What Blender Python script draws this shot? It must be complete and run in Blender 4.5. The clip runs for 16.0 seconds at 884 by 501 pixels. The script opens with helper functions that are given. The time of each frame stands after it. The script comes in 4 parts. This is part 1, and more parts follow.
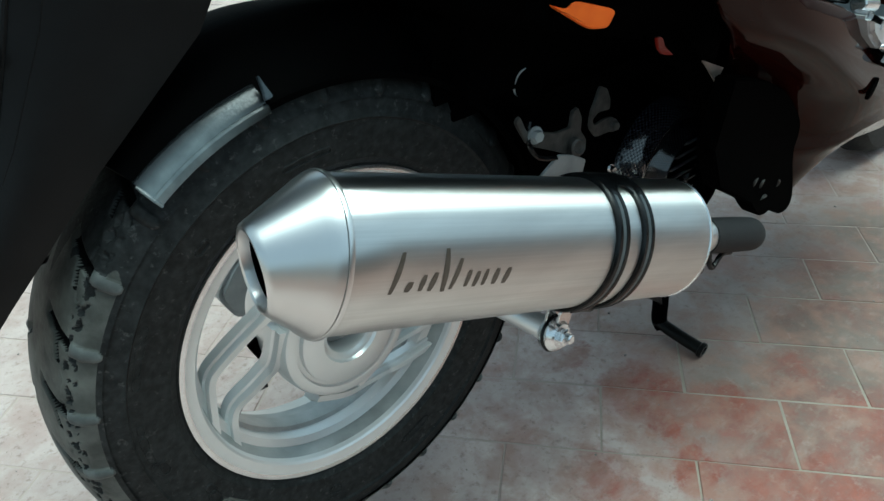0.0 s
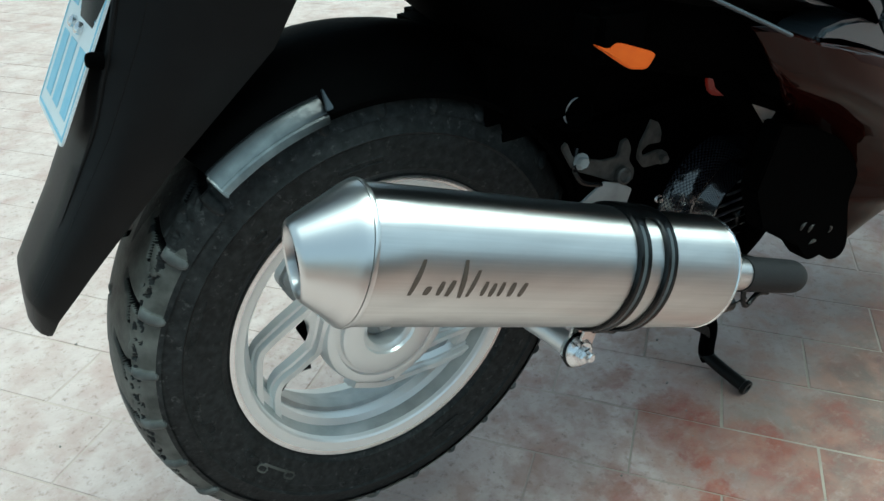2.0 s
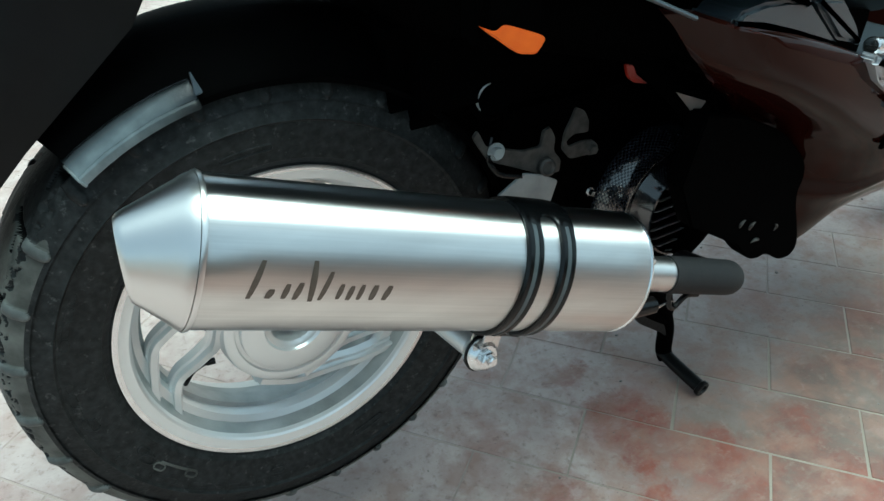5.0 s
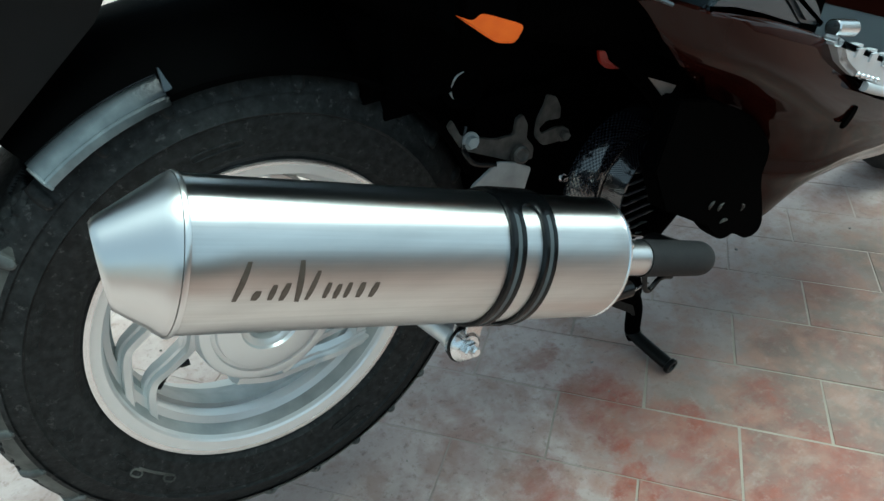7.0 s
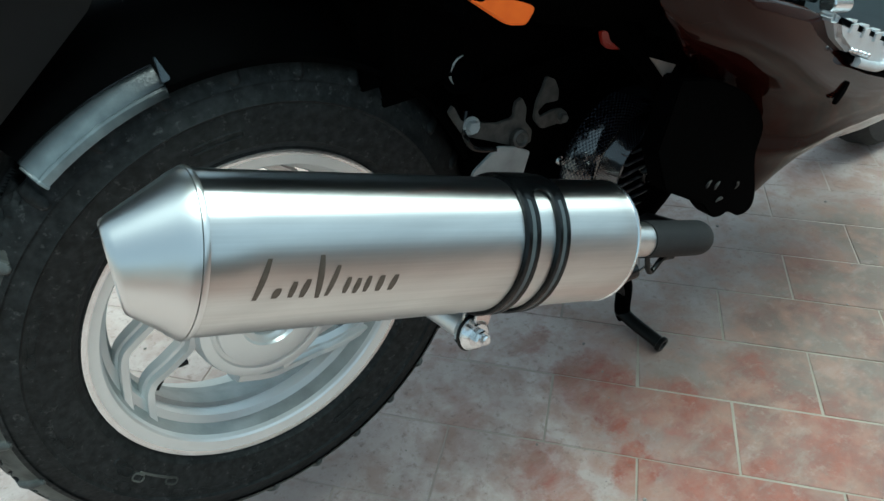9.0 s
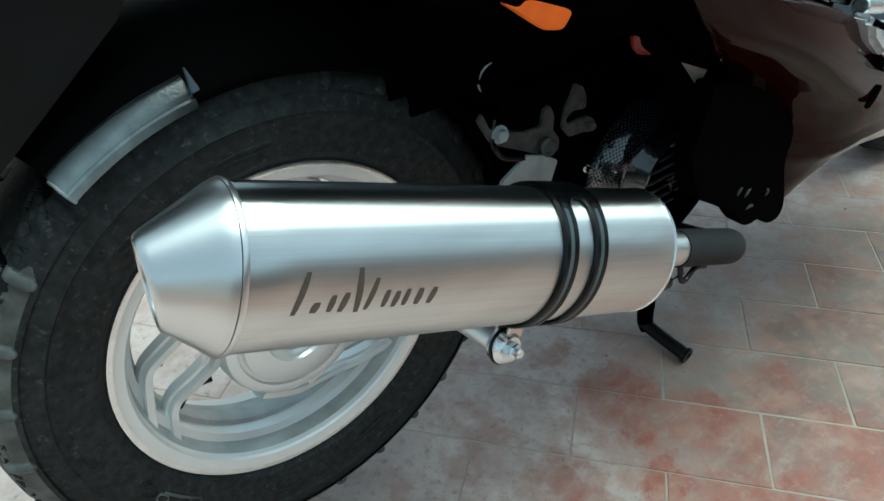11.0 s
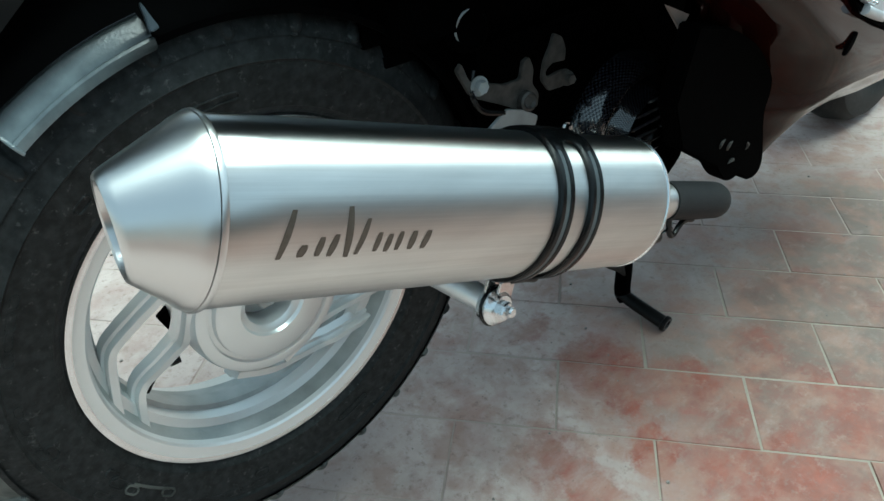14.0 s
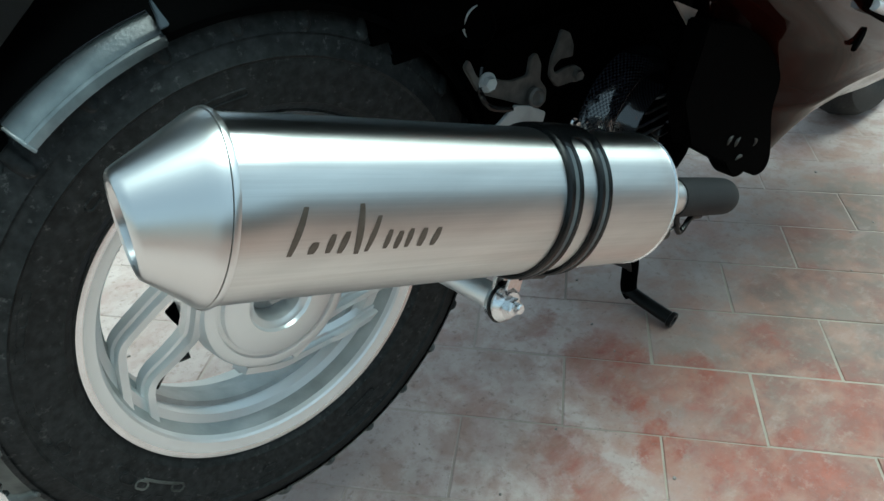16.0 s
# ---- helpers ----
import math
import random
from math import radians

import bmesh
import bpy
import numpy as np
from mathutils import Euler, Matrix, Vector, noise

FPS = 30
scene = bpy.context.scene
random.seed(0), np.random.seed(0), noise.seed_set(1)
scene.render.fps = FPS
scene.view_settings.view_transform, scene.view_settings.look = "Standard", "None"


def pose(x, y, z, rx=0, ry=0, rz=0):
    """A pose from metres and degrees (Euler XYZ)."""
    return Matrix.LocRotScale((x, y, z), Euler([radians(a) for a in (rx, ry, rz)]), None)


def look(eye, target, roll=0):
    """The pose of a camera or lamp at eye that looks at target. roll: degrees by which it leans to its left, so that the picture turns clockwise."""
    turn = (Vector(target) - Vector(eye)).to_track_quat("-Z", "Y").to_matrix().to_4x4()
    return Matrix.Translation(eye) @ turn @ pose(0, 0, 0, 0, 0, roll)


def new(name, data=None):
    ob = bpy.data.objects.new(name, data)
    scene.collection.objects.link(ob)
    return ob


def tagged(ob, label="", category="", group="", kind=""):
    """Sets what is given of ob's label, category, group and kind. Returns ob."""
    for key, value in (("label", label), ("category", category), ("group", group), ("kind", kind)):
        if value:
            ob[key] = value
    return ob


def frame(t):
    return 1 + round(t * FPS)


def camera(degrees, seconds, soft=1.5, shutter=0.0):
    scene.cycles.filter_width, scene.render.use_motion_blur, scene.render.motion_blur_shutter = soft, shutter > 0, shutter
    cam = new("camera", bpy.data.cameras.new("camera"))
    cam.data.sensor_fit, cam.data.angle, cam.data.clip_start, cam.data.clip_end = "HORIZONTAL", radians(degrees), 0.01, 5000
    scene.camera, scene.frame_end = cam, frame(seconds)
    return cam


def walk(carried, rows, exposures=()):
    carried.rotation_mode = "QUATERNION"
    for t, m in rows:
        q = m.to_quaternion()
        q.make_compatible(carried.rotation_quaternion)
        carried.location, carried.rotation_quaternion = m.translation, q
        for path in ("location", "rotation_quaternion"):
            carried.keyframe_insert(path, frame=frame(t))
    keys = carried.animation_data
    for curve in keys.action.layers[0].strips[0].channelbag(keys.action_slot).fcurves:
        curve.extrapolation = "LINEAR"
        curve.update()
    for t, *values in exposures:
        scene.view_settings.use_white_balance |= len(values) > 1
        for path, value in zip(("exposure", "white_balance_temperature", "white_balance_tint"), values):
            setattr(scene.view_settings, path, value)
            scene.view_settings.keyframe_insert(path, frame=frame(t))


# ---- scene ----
cam = camera(63.5, 16.0, soft=1.5)
PATH = [
    (0, (-0.2343, -0.4132, 0.6402), (0.3038, 0.2357, 0.1022), -3.23),
    (0.5, (-0.2338, -0.4259, 0.6445), (0.2852, 0.2448, 0.1145), -2.85),
    (1, (-0.2344, -0.4382, 0.6495), (0.2677, 0.2428, 0.1165), -2.46),
    (1.5, (-0.2273, -0.4550, 0.6550), (0.2611, 0.2330, 0.1183), -1.39),
    (2, (-0.2268, -0.4610, 0.6634), (0.2231, 0.2596, 0.1358), -1.33),
    (2.5, (-0.2142, -0.4669, 0.6587), (0.2256, 0.2596, 0.1308), 0.28),
    (3, (-0.1900, -0.4783, 0.6584), (0.2181, 0.2742, 0.1415), 0.67),
    (3.5, (-0.1615, -0.4895, 0.6625), (0.2013, 0.2835, 0.1421), 0.22),
    (4, (-0.1393, -0.4935, 0.6589), (0.1782, 0.2959, 0.1335), 0.55),
    (4.5, (-0.1233, -0.4880, 0.6568), (0.2426, 0.2787, 0.1293), 0.73),
    (5, (-0.1277, -0.4812, 0.6530), (0.2899, 0.2421, 0.1031), -1.34),
    (5.2, (-0.1276, -0.4791, 0.6504), (0.3129, 0.2283, 0.0976), -1.15),
    (7.3, (-0.1400, -0.4590, 0.6560), (0.8070, 0.8810, -0.4880), -0.90),
    (7.5, (-0.1400, -0.4520, 0.6530), (0.8290, 0.8680, -0.4960), -1.00),
    (8, (-0.1430, -0.4490, 0.6520), (0.8410, 0.8320, -0.5280), -1.00),
    (8.5, (-0.1480, -0.4460, 0.6540), (0.8460, 0.8340, -0.5180), -0.90),
    (8.7, (-0.1530, -0.4440, 0.6540), (0.8350, 0.8350, -0.5240), -0.70),
    (10.8, (-0.1675, -0.4178, 0.6454), (0.3329, 0.2308, 0.0719), -1.82),
    (11, (-0.1678, -0.4205, 0.6461), (0.3277, 0.2314, 0.0721), -1.71),
    (11.5, (-0.1732, -0.4240, 0.6392), (0.3190, 0.2244, 0.0586), -1.81),
    (12, (-0.1804, -0.4200, 0.6215), (0.3335, 0.2213, 0.0516), -2.41),
    (12.5, (-0.1860, -0.4144, 0.6133), (0.3328, 0.2218, 0.0422), -2.19),
    (13, (-0.1839, -0.4109, 0.6081), (0.3442, 0.2064, 0.0249), -1.39),
    (13.5, (-0.1813, -0.4033, 0.5987), (0.3658, 0.1967, 0.0150), -1.08),
    (14, (-0.1794, -0.4024, 0.6044), (0.3626, 0.2114, 0.0305), -1.62),
    (14.5, (-0.1781, -0.4003, 0.6055), (0.3629, 0.2129, 0.0299), -1.64),
    (15, (-0.1795, -0.4016, 0.6052), (0.3608, 0.2111, 0.0283), -1.66),
    (15.5, (-0.1793, -0.4037, 0.6033), (0.3585, 0.2078, 0.0230), -1.50),
    (16, (-0.1817, -0.4005, 0.6056), (0.3536, 0.2143, 0.0264), -1.82),
]
walk(cam, [(t, look(eye, target, roll)) for t, eye, target, roll in PATH], exposures=[(t, e, 5500, -18) for t, e in ((0.0, 0.15), (1.0, 0.24), (2.0, 0.30), (3.0, 0.34), (4.5, 0.40), (7.5, 0.34), (11.0, 0.28), (12.5, 0.31), (16.0, 0.31))])

# ---- light: a bright overcast sky over a yard with added walls ----
SUN_UP, SUN_TURN = 75.0, 112.0
world = bpy.data.worlds.new("sky")
scene.world = world
world.use_nodes = True
wn = world.node_tree
sky = wn.nodes.new("ShaderNodeTexSky")
sky.sky_type, sky.sun_disc = "NISHITA", False
sky.sun_elevation, sky.sun_rotation = radians(SUN_UP), radians(SUN_TURN)
sky.air_density, sky.dust_density = 1.0, 3.0
pale = wn.nodes.new("ShaderNodeHueSaturation")
pale.inputs["Saturation"].default_value = 0.46
wn.links.new(sky.outputs["Color"], pale.inputs["Color"])
wn.links.new(pale.outputs["Color"], wn.nodes["Background"].inputs["Color"])
wn.nodes["Background"].inputs["Strength"].default_value = 0.162
sun = new("sun", bpy.data.lights.new("sun", "SUN"))
sun.data.energy, sun.data.angle, sun.data.color = 2.8, radians(40), (1.0, 0.97, 0.93)
sun.matrix_world = look((0, 0, 5), Vector((0, 0, 5)) - Vector((math.sin(radians(SUN_TURN)) * math.cos(radians(SUN_UP)), math.cos(radians(SUN_TURN)) * math.cos(radians(SUN_UP)), math.sin(radians(SUN_UP)))))


# ---- materials ----
def material(name, base, rough=0.5, metal=0.0, other=None, scale=30.0, amount=0.5, bump=0.0, bump_scale=200.0, spec=0.5, rough_var=0.0, stretch=(1, 1, 1), coat=0.0, island=0.0):
    m = bpy.data.materials.new(name)
    m.use_nodes = True
    n, l = m.node_tree.nodes, m.node_tree.links
    b = n["Principled BSDF"]
    b.inputs["Base Color"].default_value = (*base, 1)
    b.inputs["Roughness"].default_value = rough
    b.inputs["Metallic"].default_value = metal
    b.inputs["Specular IOR Level"].default_value = spec
    b.inputs["Coat Weight"].default_value = coat
    b.inputs["Coat Roughness"].default_value = 0.05
    co = n.new("ShaderNodeTexCoord")
    mp = n.new("ShaderNodeMapping")
    mp.inputs["Scale"].default_value = stretch
    l.new(co.outputs["Object"], mp.inputs["Vector"])
    noi = n.new("ShaderNodeTexNoise")
    noi.inputs["Scale"].default_value, noi.inputs["Detail"].default_value = scale, 6
    l.new(mp.outputs["Vector"], noi.inputs["Vector"])
    if other:
        ramp = n.new("ShaderNodeMapRange")
        ramp.inputs["From Min"].default_value, ramp.inputs["From Max"].default_value = 0.35, 0.7
        ramp.inputs["To Max"].default_value = amount
        l.new(noi.outputs["Fac"], ramp.inputs["Value"])
        mix = n.new("ShaderNodeMix")
        mix.data_type = "RGBA"
        mix.inputs["A"].default_value, mix.inputs["B"].default_value = (*base, 1), (*other, 1)
        l.new(ramp.outputs["Result"], mix.inputs["Factor"])
        l.new(mix.outputs["Result"], b.inputs["Base Color"])
    if rough_var:
        rr = n.new("ShaderNodeMapRange")
        rr.inputs["To Min"].default_value, rr.inputs["To Max"].default_value = rough - rough_var, rough + rough_var
        l.new(noi.outputs["Fac"], rr.inputs["Value"])
        l.new(rr.outputs["Result"], b.inputs["Roughness"])
    if bump:
        fine = n.new("ShaderNodeTexNoise")
        fine.inputs["Scale"].default_value, fine.inputs["Detail"].default_value = bump_scale, 4
        l.new(mp.outputs["Vector"], fine.inputs["Vector"])
        bp = n.new("ShaderNodeBump")
        bp.inputs["Strength"].default_value, bp.inputs["Distance"].default_value = bump, 0.001
        l.new(fine.outputs["Fac"], bp.inputs["Height"])
        l.new(bp.outputs["Normal"], b.inputs["Normal"])
    return m


def tile_material():
    m = bpy.data.materials.new("terracotta_tile")
    m.use_nodes = True
    n, l = m.node_tree.nodes, m.node_tree.links
    b = n["Principled BSDF"]
    geo = n.new("ShaderNodeNewGeometry")
    info = n.new("ShaderNodeObjectInfo")

    def tex(scale, detail, rough=0.6, warp=0.0):
        t = n.new("ShaderNodeTexNoise")
        t.inputs["Scale"].default_value, t.inputs["Detail"].default_value, t.inputs["Roughness"].default_value = scale, detail, rough
        t.inputs["Distortion"].default_value = warp
        l.new(geo.outputs["Position"], t.inputs["Vector"])
        return t.outputs["Fac"]

    def span(v, a, z, lo=0.0, hi=1.0):
        r = n.new("ShaderNodeMapRange")
        r.inputs["From Min"].default_value, r.inputs["From Max"].default_value = a, z
        r.inputs["To Min"].default_value, r.inputs["To Max"].default_value = lo, hi
        l.new(v, r.inputs["Value"])
        return r.outputs["Result"]

    def blend(f, a, z):
        x = n.new("ShaderNodeMix")
        x.data_type = "RGBA"
        l.new(f, x.inputs["Factor"])
        for s, v in (("A", a), ("B", z)):
            if isinstance(v, tuple):
                x.inputs[s].default_value = (*v, 1)
            else:
                l.new(v, x.inputs[s])
        return x.outputs["Result"]

    def times(a, z):
        x = n.new("ShaderNodeMath")
        x.operation = "MULTIPLY"
        l.new(a, x.inputs[0])
        l.new(z, x.inputs[1])
        return x.outputs["Value"]

    pale_dust = blend(span(tex(9.0, 8, 0.65), 0.35, 0.65), (0.40, 0.312, 0.285), (0.52, 0.432, 0.402))
    dim_dust = blend(span(tex(12.0, 7, 0.65), 0.35, 0.65), (0.122, 0.088, 0.071), (0.176, 0.134, 0.111))
    red = blend(span(tex(26.0, 7, 0.7), 0.36, 0.64), (0.175, 0.036, 0.019), (0.245, 0.072, 0.044))
    # darker stretch: the dimmer light on this side is put into the colour
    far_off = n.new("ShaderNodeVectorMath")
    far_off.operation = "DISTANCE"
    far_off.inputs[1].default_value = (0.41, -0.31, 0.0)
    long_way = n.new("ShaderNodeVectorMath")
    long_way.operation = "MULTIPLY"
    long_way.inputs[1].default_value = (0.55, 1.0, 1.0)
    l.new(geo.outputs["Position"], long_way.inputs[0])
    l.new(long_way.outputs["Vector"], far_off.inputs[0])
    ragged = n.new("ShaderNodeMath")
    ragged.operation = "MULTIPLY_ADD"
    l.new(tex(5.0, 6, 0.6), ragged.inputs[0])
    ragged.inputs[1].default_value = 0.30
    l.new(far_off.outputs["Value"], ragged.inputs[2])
    worn_or_dim = span(ragged.outputs["Value"], 0.36, 0.56, 1.0, 0.0)
    c = blend(worn_or_dim, pale_dust, dim_dust)
    # floor further out is painted dark red to dim what the fairing mirrors
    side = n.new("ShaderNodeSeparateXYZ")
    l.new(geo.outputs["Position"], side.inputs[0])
    darker = n.new("ShaderNodeMath")
    darker.operation = "MULTIPLY_ADD"
    l.new(tex(1.6, 8, 0.62), darker.inputs[0])
    darker.inputs[1].default_value = 0.90
    l.new(side.outputs["Y"], darker.inputs[2])
    c = blend(span(darker.outputs["Value"], -0.70, -0.05, 0.85, 0.0), c, (0.165, 0.078, 0.056))
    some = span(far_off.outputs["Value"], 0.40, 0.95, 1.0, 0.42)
    # bare red clay where the dust has been rubbed away: spots with ragged edges
    shake = n.new("ShaderNodeTexNoise")
    shake.inputs["Scale"].default_value, shake.inputs["Detail"].default_value, shake.inputs["Roughness"].default_value = 20.0, 8, 0.72
    l.new(geo.outputs["Position"], shake.inputs["Vector"])
    moved = n.new("ShaderNodeVectorMath")
    moved.operation = "MULTIPLY_ADD"
    l.new(shake.outputs["Color"], moved.inputs[0])
    moved.inputs[1].default_value = (0.13, 0.13, 0.0)
    l.new(geo.outputs["Position"], moved.inputs[2])
    bare = None
    for x, y, r, k in ((0.370, -0.070, 0.052, 1.0), (0.330, -0.122, 0.036, 1.0), (0.312, -0.182, 0.034, 1.0), (0.412, -0.165, 0.062, 0.85), (0.222, -0.125, 0.045, 0.9), (0.214, -0.172, 0.036, 0.9), (0.355, -0.285, 0.110, 1.0),
                       (0.528, -0.176, 0.042, 0.7), (0.352, 0.035, 0.030, 0.7), (0.26, -0.30, 0.085, 0.9), (0.50, -0.30, 0.085, 0.8), (0.26, 0.10, 0.03, 0.5)):
        off = n.new("ShaderNodeVectorMath")
        off.operation = "DISTANCE"
        l.new(moved.outputs["Vector"], off.inputs[0])
        off.inputs[1].default_value = (x + 0.065, y + 0.065, 0.0)
        v = span(off.outputs["Value"], r * 0.55, r * 1.1, k, 0.0)
        if bare is None:
            bare = v
        else:
            top = n.new("ShaderNodeMath")
            top.operation = "MAXIMUM"
            l.new(bare, top.inputs[0])
            l.new(v, top.inputs[1])
            bare = top.outputs["Value"]
    streak = n.new("ShaderNodeMapping")
    streak.inputs["Rotation"].default_value, streak.inputs["Scale"].default_value = (0, 0, radians(28)), (14.0, 30.0, 20.0)
    l.new(geo.outputs["Position"], streak.inputs["Vector"])
    swept = n.new("ShaderNodeTexNoise")
    swept.inputs["Scale"].default_value, swept.inputs["Detail"].default_value, swept.inputs["Roughness"].default_value = 1.0, 8, 0.68
    l.new(streak.outputs["Vector"], swept.inputs["Vector"])
    c = blend(times(span(tex(8.0, 8, 0.66, 0.4), 0.50, 0.64, 0.0, 0.50), times(span(info.outputs["Random"], 0.0, 1.0, 0.55, 1.0), some)), c, red)
    c = blend(times(bare, span(swept.outputs["Fac"], 0.36, 0.62, 1.0, 0.45)), c, red)
    faint = span(tex(19.0, 7, 0.65, 0.2), 0.46, 0.62, 0.0, 0.6)
    c = blend(times(faint, some), c, (0.27, 0.15, 0.11))
    # swept dust lying in streaks, fine speckle and dark crumbs
    c = blend(span(swept.outputs["Fac"], 0.54, 0.68, 0.0, 0.30), c, (0.34, 0.272, 0.236))
    c = blend(span(tex(55.0, 7, 0.75), 0.55, 0.67, 0.0, 0.32), c, (0.34, 0.275, 0.240))
    c = blend(span(tex(95.0, 5, 0.7), 0.55, 0.68, 0.0, 0.6), c, (0.19, 0.125, 0.10))
    c = blend(span(tex(230.0, 2), 0.70, 0.74, 0.0, 0.7), c, (0.10, 0.07, 0.06))
    l.new(c, b.inputs["Base Color"])
    l.new(span(tex(24.0, 6), 0.3, 0.7, 0.42, 0.72), b.inputs["Roughness"])
    bp = n.new("ShaderNodeBump")
    bp.inputs["Strength"].default_value, bp.inputs["Distance"].default_value = 0.7, 0.0018
    l.new(tex(60.0, 8, 0.65), bp.inputs["Height"])
    l.new(bp.outputs["Normal"], b.inputs["Normal"])
    return m


def carbon_material():
    m = bpy.data.materials.new("carbon_weave")
    m.use_nodes = True
    n, l = m.node_tree.nodes, m.node_tree.links
    b = n["Principled BSDF"]
    co = n.new("ShaderNodeTexCoord")
    sep = n.new("ShaderNodeSeparateXYZ")
    l.new(co.outputs["Object"], sep.inputs[0])

    def calc(op, a, z):
        x = n.new("ShaderNodeMath")
        x.operation = op
        for k, v in enumerate((a, z)):
            if isinstance(v, float):
                x.inputs[k].default_value = v
            else:
                l.new(v, x.inputs[k])
        return x.outputs["Value"]

    dx, dz = calc("SUBTRACT", sep.outputs["X"], 0.371), calc("SUBTRACT", sep.outputs["Z"], 0.299)
    out_ = calc("SQRT", calc("ADD", calc("MULTIPLY", dx, dx), calc("MULTIPLY", dz, dz)), 0.0)
    flat = n.new("ShaderNodeCombineXYZ")
    l.new(calc("MULTIPLY", calc("ARCTAN2", dz, dx), 0.070), flat.inputs["X"])
    l.new(calc("ADD", out_, sep.outputs["Y"]), flat.inputs["Y"])
    ck = n.new("ShaderNodeTexChecker")
    ck.inputs["Scale"].default_value = 400.0
    ck.inputs["Color1"].default_value, ck.inputs["Color2"].default_value = (0.003, 0.003, 0.004, 1), (0.020, 0.022, 0.028, 1)
    l.new(flat.outputs["Vector"], ck.inputs["Vector"])
    l.new(ck.outputs["Color"], b.inputs["Base Color"])
    l.new(ck.outputs["Fac"], b.inputs["Specular IOR Level"])
    b.inputs["Roughness"].default_value = 0.15
    b.inputs["Coat Weight"].default_value, b.inputs["Coat Roughness"].default_value = 1.0, 0.06
    return m


STEEL = material("brushed_stainless_steel", (0.74, 0.732, 0.715), 0.30, 1.0, (0.56, 0.55, 0.54), 9, 0.5, 0.0, 500, stretch=(1, 5, 5), rough_var=0.03)
CONE = material("satin_stainless_steel", (0.72, 0.715, 0.705), 0.33, 1.0, (0.65, 0.645, 0.64), 20, 0.5, 0.0, 700, rough_var=0.04)
CHROME = material("zinc_plated_steel", (0.80, 0.81, 0.82), 0.22, 1.0, (0.62, 0.62, 0.62), 60, 0.5, 0.1, 400)
ALLOY = material("silver_painted_alloy", (0.74, 0.75, 0.745), 0.32, 0.60, (0.67, 0.68, 0.675), 25, 0.5)
ALLOY_DIRTY = material("dusty_silver_alloy", (0.42, 0.44, 0.44), 0.45, 0.45, (0.24, 0.25, 0.25), 50, 0.8, 0.2, 300)
GRIME_SHADE = material("dust_and_shade_on_alloy", (0.32, 0.34, 0.335), 0.38, 0.6, (0.54, 0.56, 0.555), 30, 0.8, 0.3, 400, rough_var=0.1)
RUBBER = material("tyre_rubber", (0.0095, 0.0102, 0.0102), 0.62, 0.0, (0.030, 0.032, 0.032), 150, 0.85, 0.6, 260, rough_var=0.1, spec=0.18)
TREAD = material("dusty_tread_rubber", (0.046, 0.048, 0.043), 0.62, 0.0, (0.150, 0.155, 0.140), 42, 0.8, 0.5, 300, spec=0.3)
MARK = material("dusty_raised_rubber", (0.055, 0.060, 0.058), 0.62, 0.0, (0.16, 0.17, 0.165), 60, 0.8, spec=0.3)
PLASTIC = material("black_textured_plastic", (0.0030, 0.0031, 0.0033), 0.46, 0.0, (0.0055, 0.0057, 0.006), 60, 0.6, 0.15, 900, spec=0.20)
# base and gloss near zero hold the shade under the tail
GUARD = material("shaded_black_mudguard_plastic", (0.0005, 0.0005, 0.0005), 0.60, 0.0, (0.0011, 0.0011, 0.0012), 30, 0.8, 0.15, 700, spec=0.016)
GUARD_SHEEN = material("plastic_with_painted_sheen", (0.12, 0.145, 0.155), 0.22, 0.0, (0.27, 0.315, 0.325), 45, 0.8, 0.15, 500, spec=0.5)
GLOSS = material("gloss_black_paint", (0.0130, 0.0028, 0.0018), 0.08, 0.0, (0.019, 0.0042, 0.0026), 20, 0.5, 0.03, 25, spec=0.14)
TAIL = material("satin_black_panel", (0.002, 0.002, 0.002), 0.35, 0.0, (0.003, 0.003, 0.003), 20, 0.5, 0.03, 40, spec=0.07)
# this grey puts the light caught on the slat edges into the colour
SLAT = material("slat_plastic_with_glint", (0.10, 0.095, 0.090), 0.4, 0.0, (0.34, 0.32, 0.31), 150, 0.7, 0.1, 500)
# near-zero black: the deep shade under the body is put into this colour
MATT = material("matt_black_with_shade", (0.0004, 0.0004, 0.0004), 0.85, 0.0, (0.0009, 0.0009, 0.0009), 60, 0.6, 0.3, 300, spec=0.015)
STRAP = material("black_rubber_strap", (0.0012, 0.0014, 0.0016), 0.24, 0.0, (0.003, 0.0035, 0.004), 80, 0.6, 0.1, 600, spec=0.30)
STRAP_SHEEN = material("rubber_sheen_grey", (0.05, 0.06, 0.064), 0.35, 0.0, (0.09, 0.105, 0.11), 60, 0.6)
BLACK = material("black_stove_enamel", (0.0022, 0.0022, 0.0022), 0.32, 0.0, (0.006, 0.006, 0.006), 90, 0.6, 0.3, 300, spec=0.22)
PIPE = material("dark_heat_wrap", (0.013, 0.013, 0.014), 0.72, 0.0, (0.022, 0.0215, 0.0215), 90, 0.6, 0.3, 800, spec=0.3)
GROOVE = material("groove_black_rubber", (0.0030, 0.0032, 0.0032), 0.75, 0.0, (0.006, 0.006, 0.006), 60, 0.6, 0.2, 300, spec=0.10)
CAST = material("grey_cast_aluminium", (0.085, 0.078, 0.070), 0.55, 0.3, (0.03, 0.028, 0.026), 120, 0.8, 0.4, 400)
ORANGE = material("orange_lens_plastic", (0.72, 0.12, 0.006), 0.40, 0.0, (0.60, 0.08, 0.004), 120, 0.5, 0.15, 300, spec=0.25)
AMBER = material("orange_red_lens_plastic", (0.22, 0.006, 0.001), 0.35, 0.0, (0.16, 0.006, 0.002), 90, 0.5)
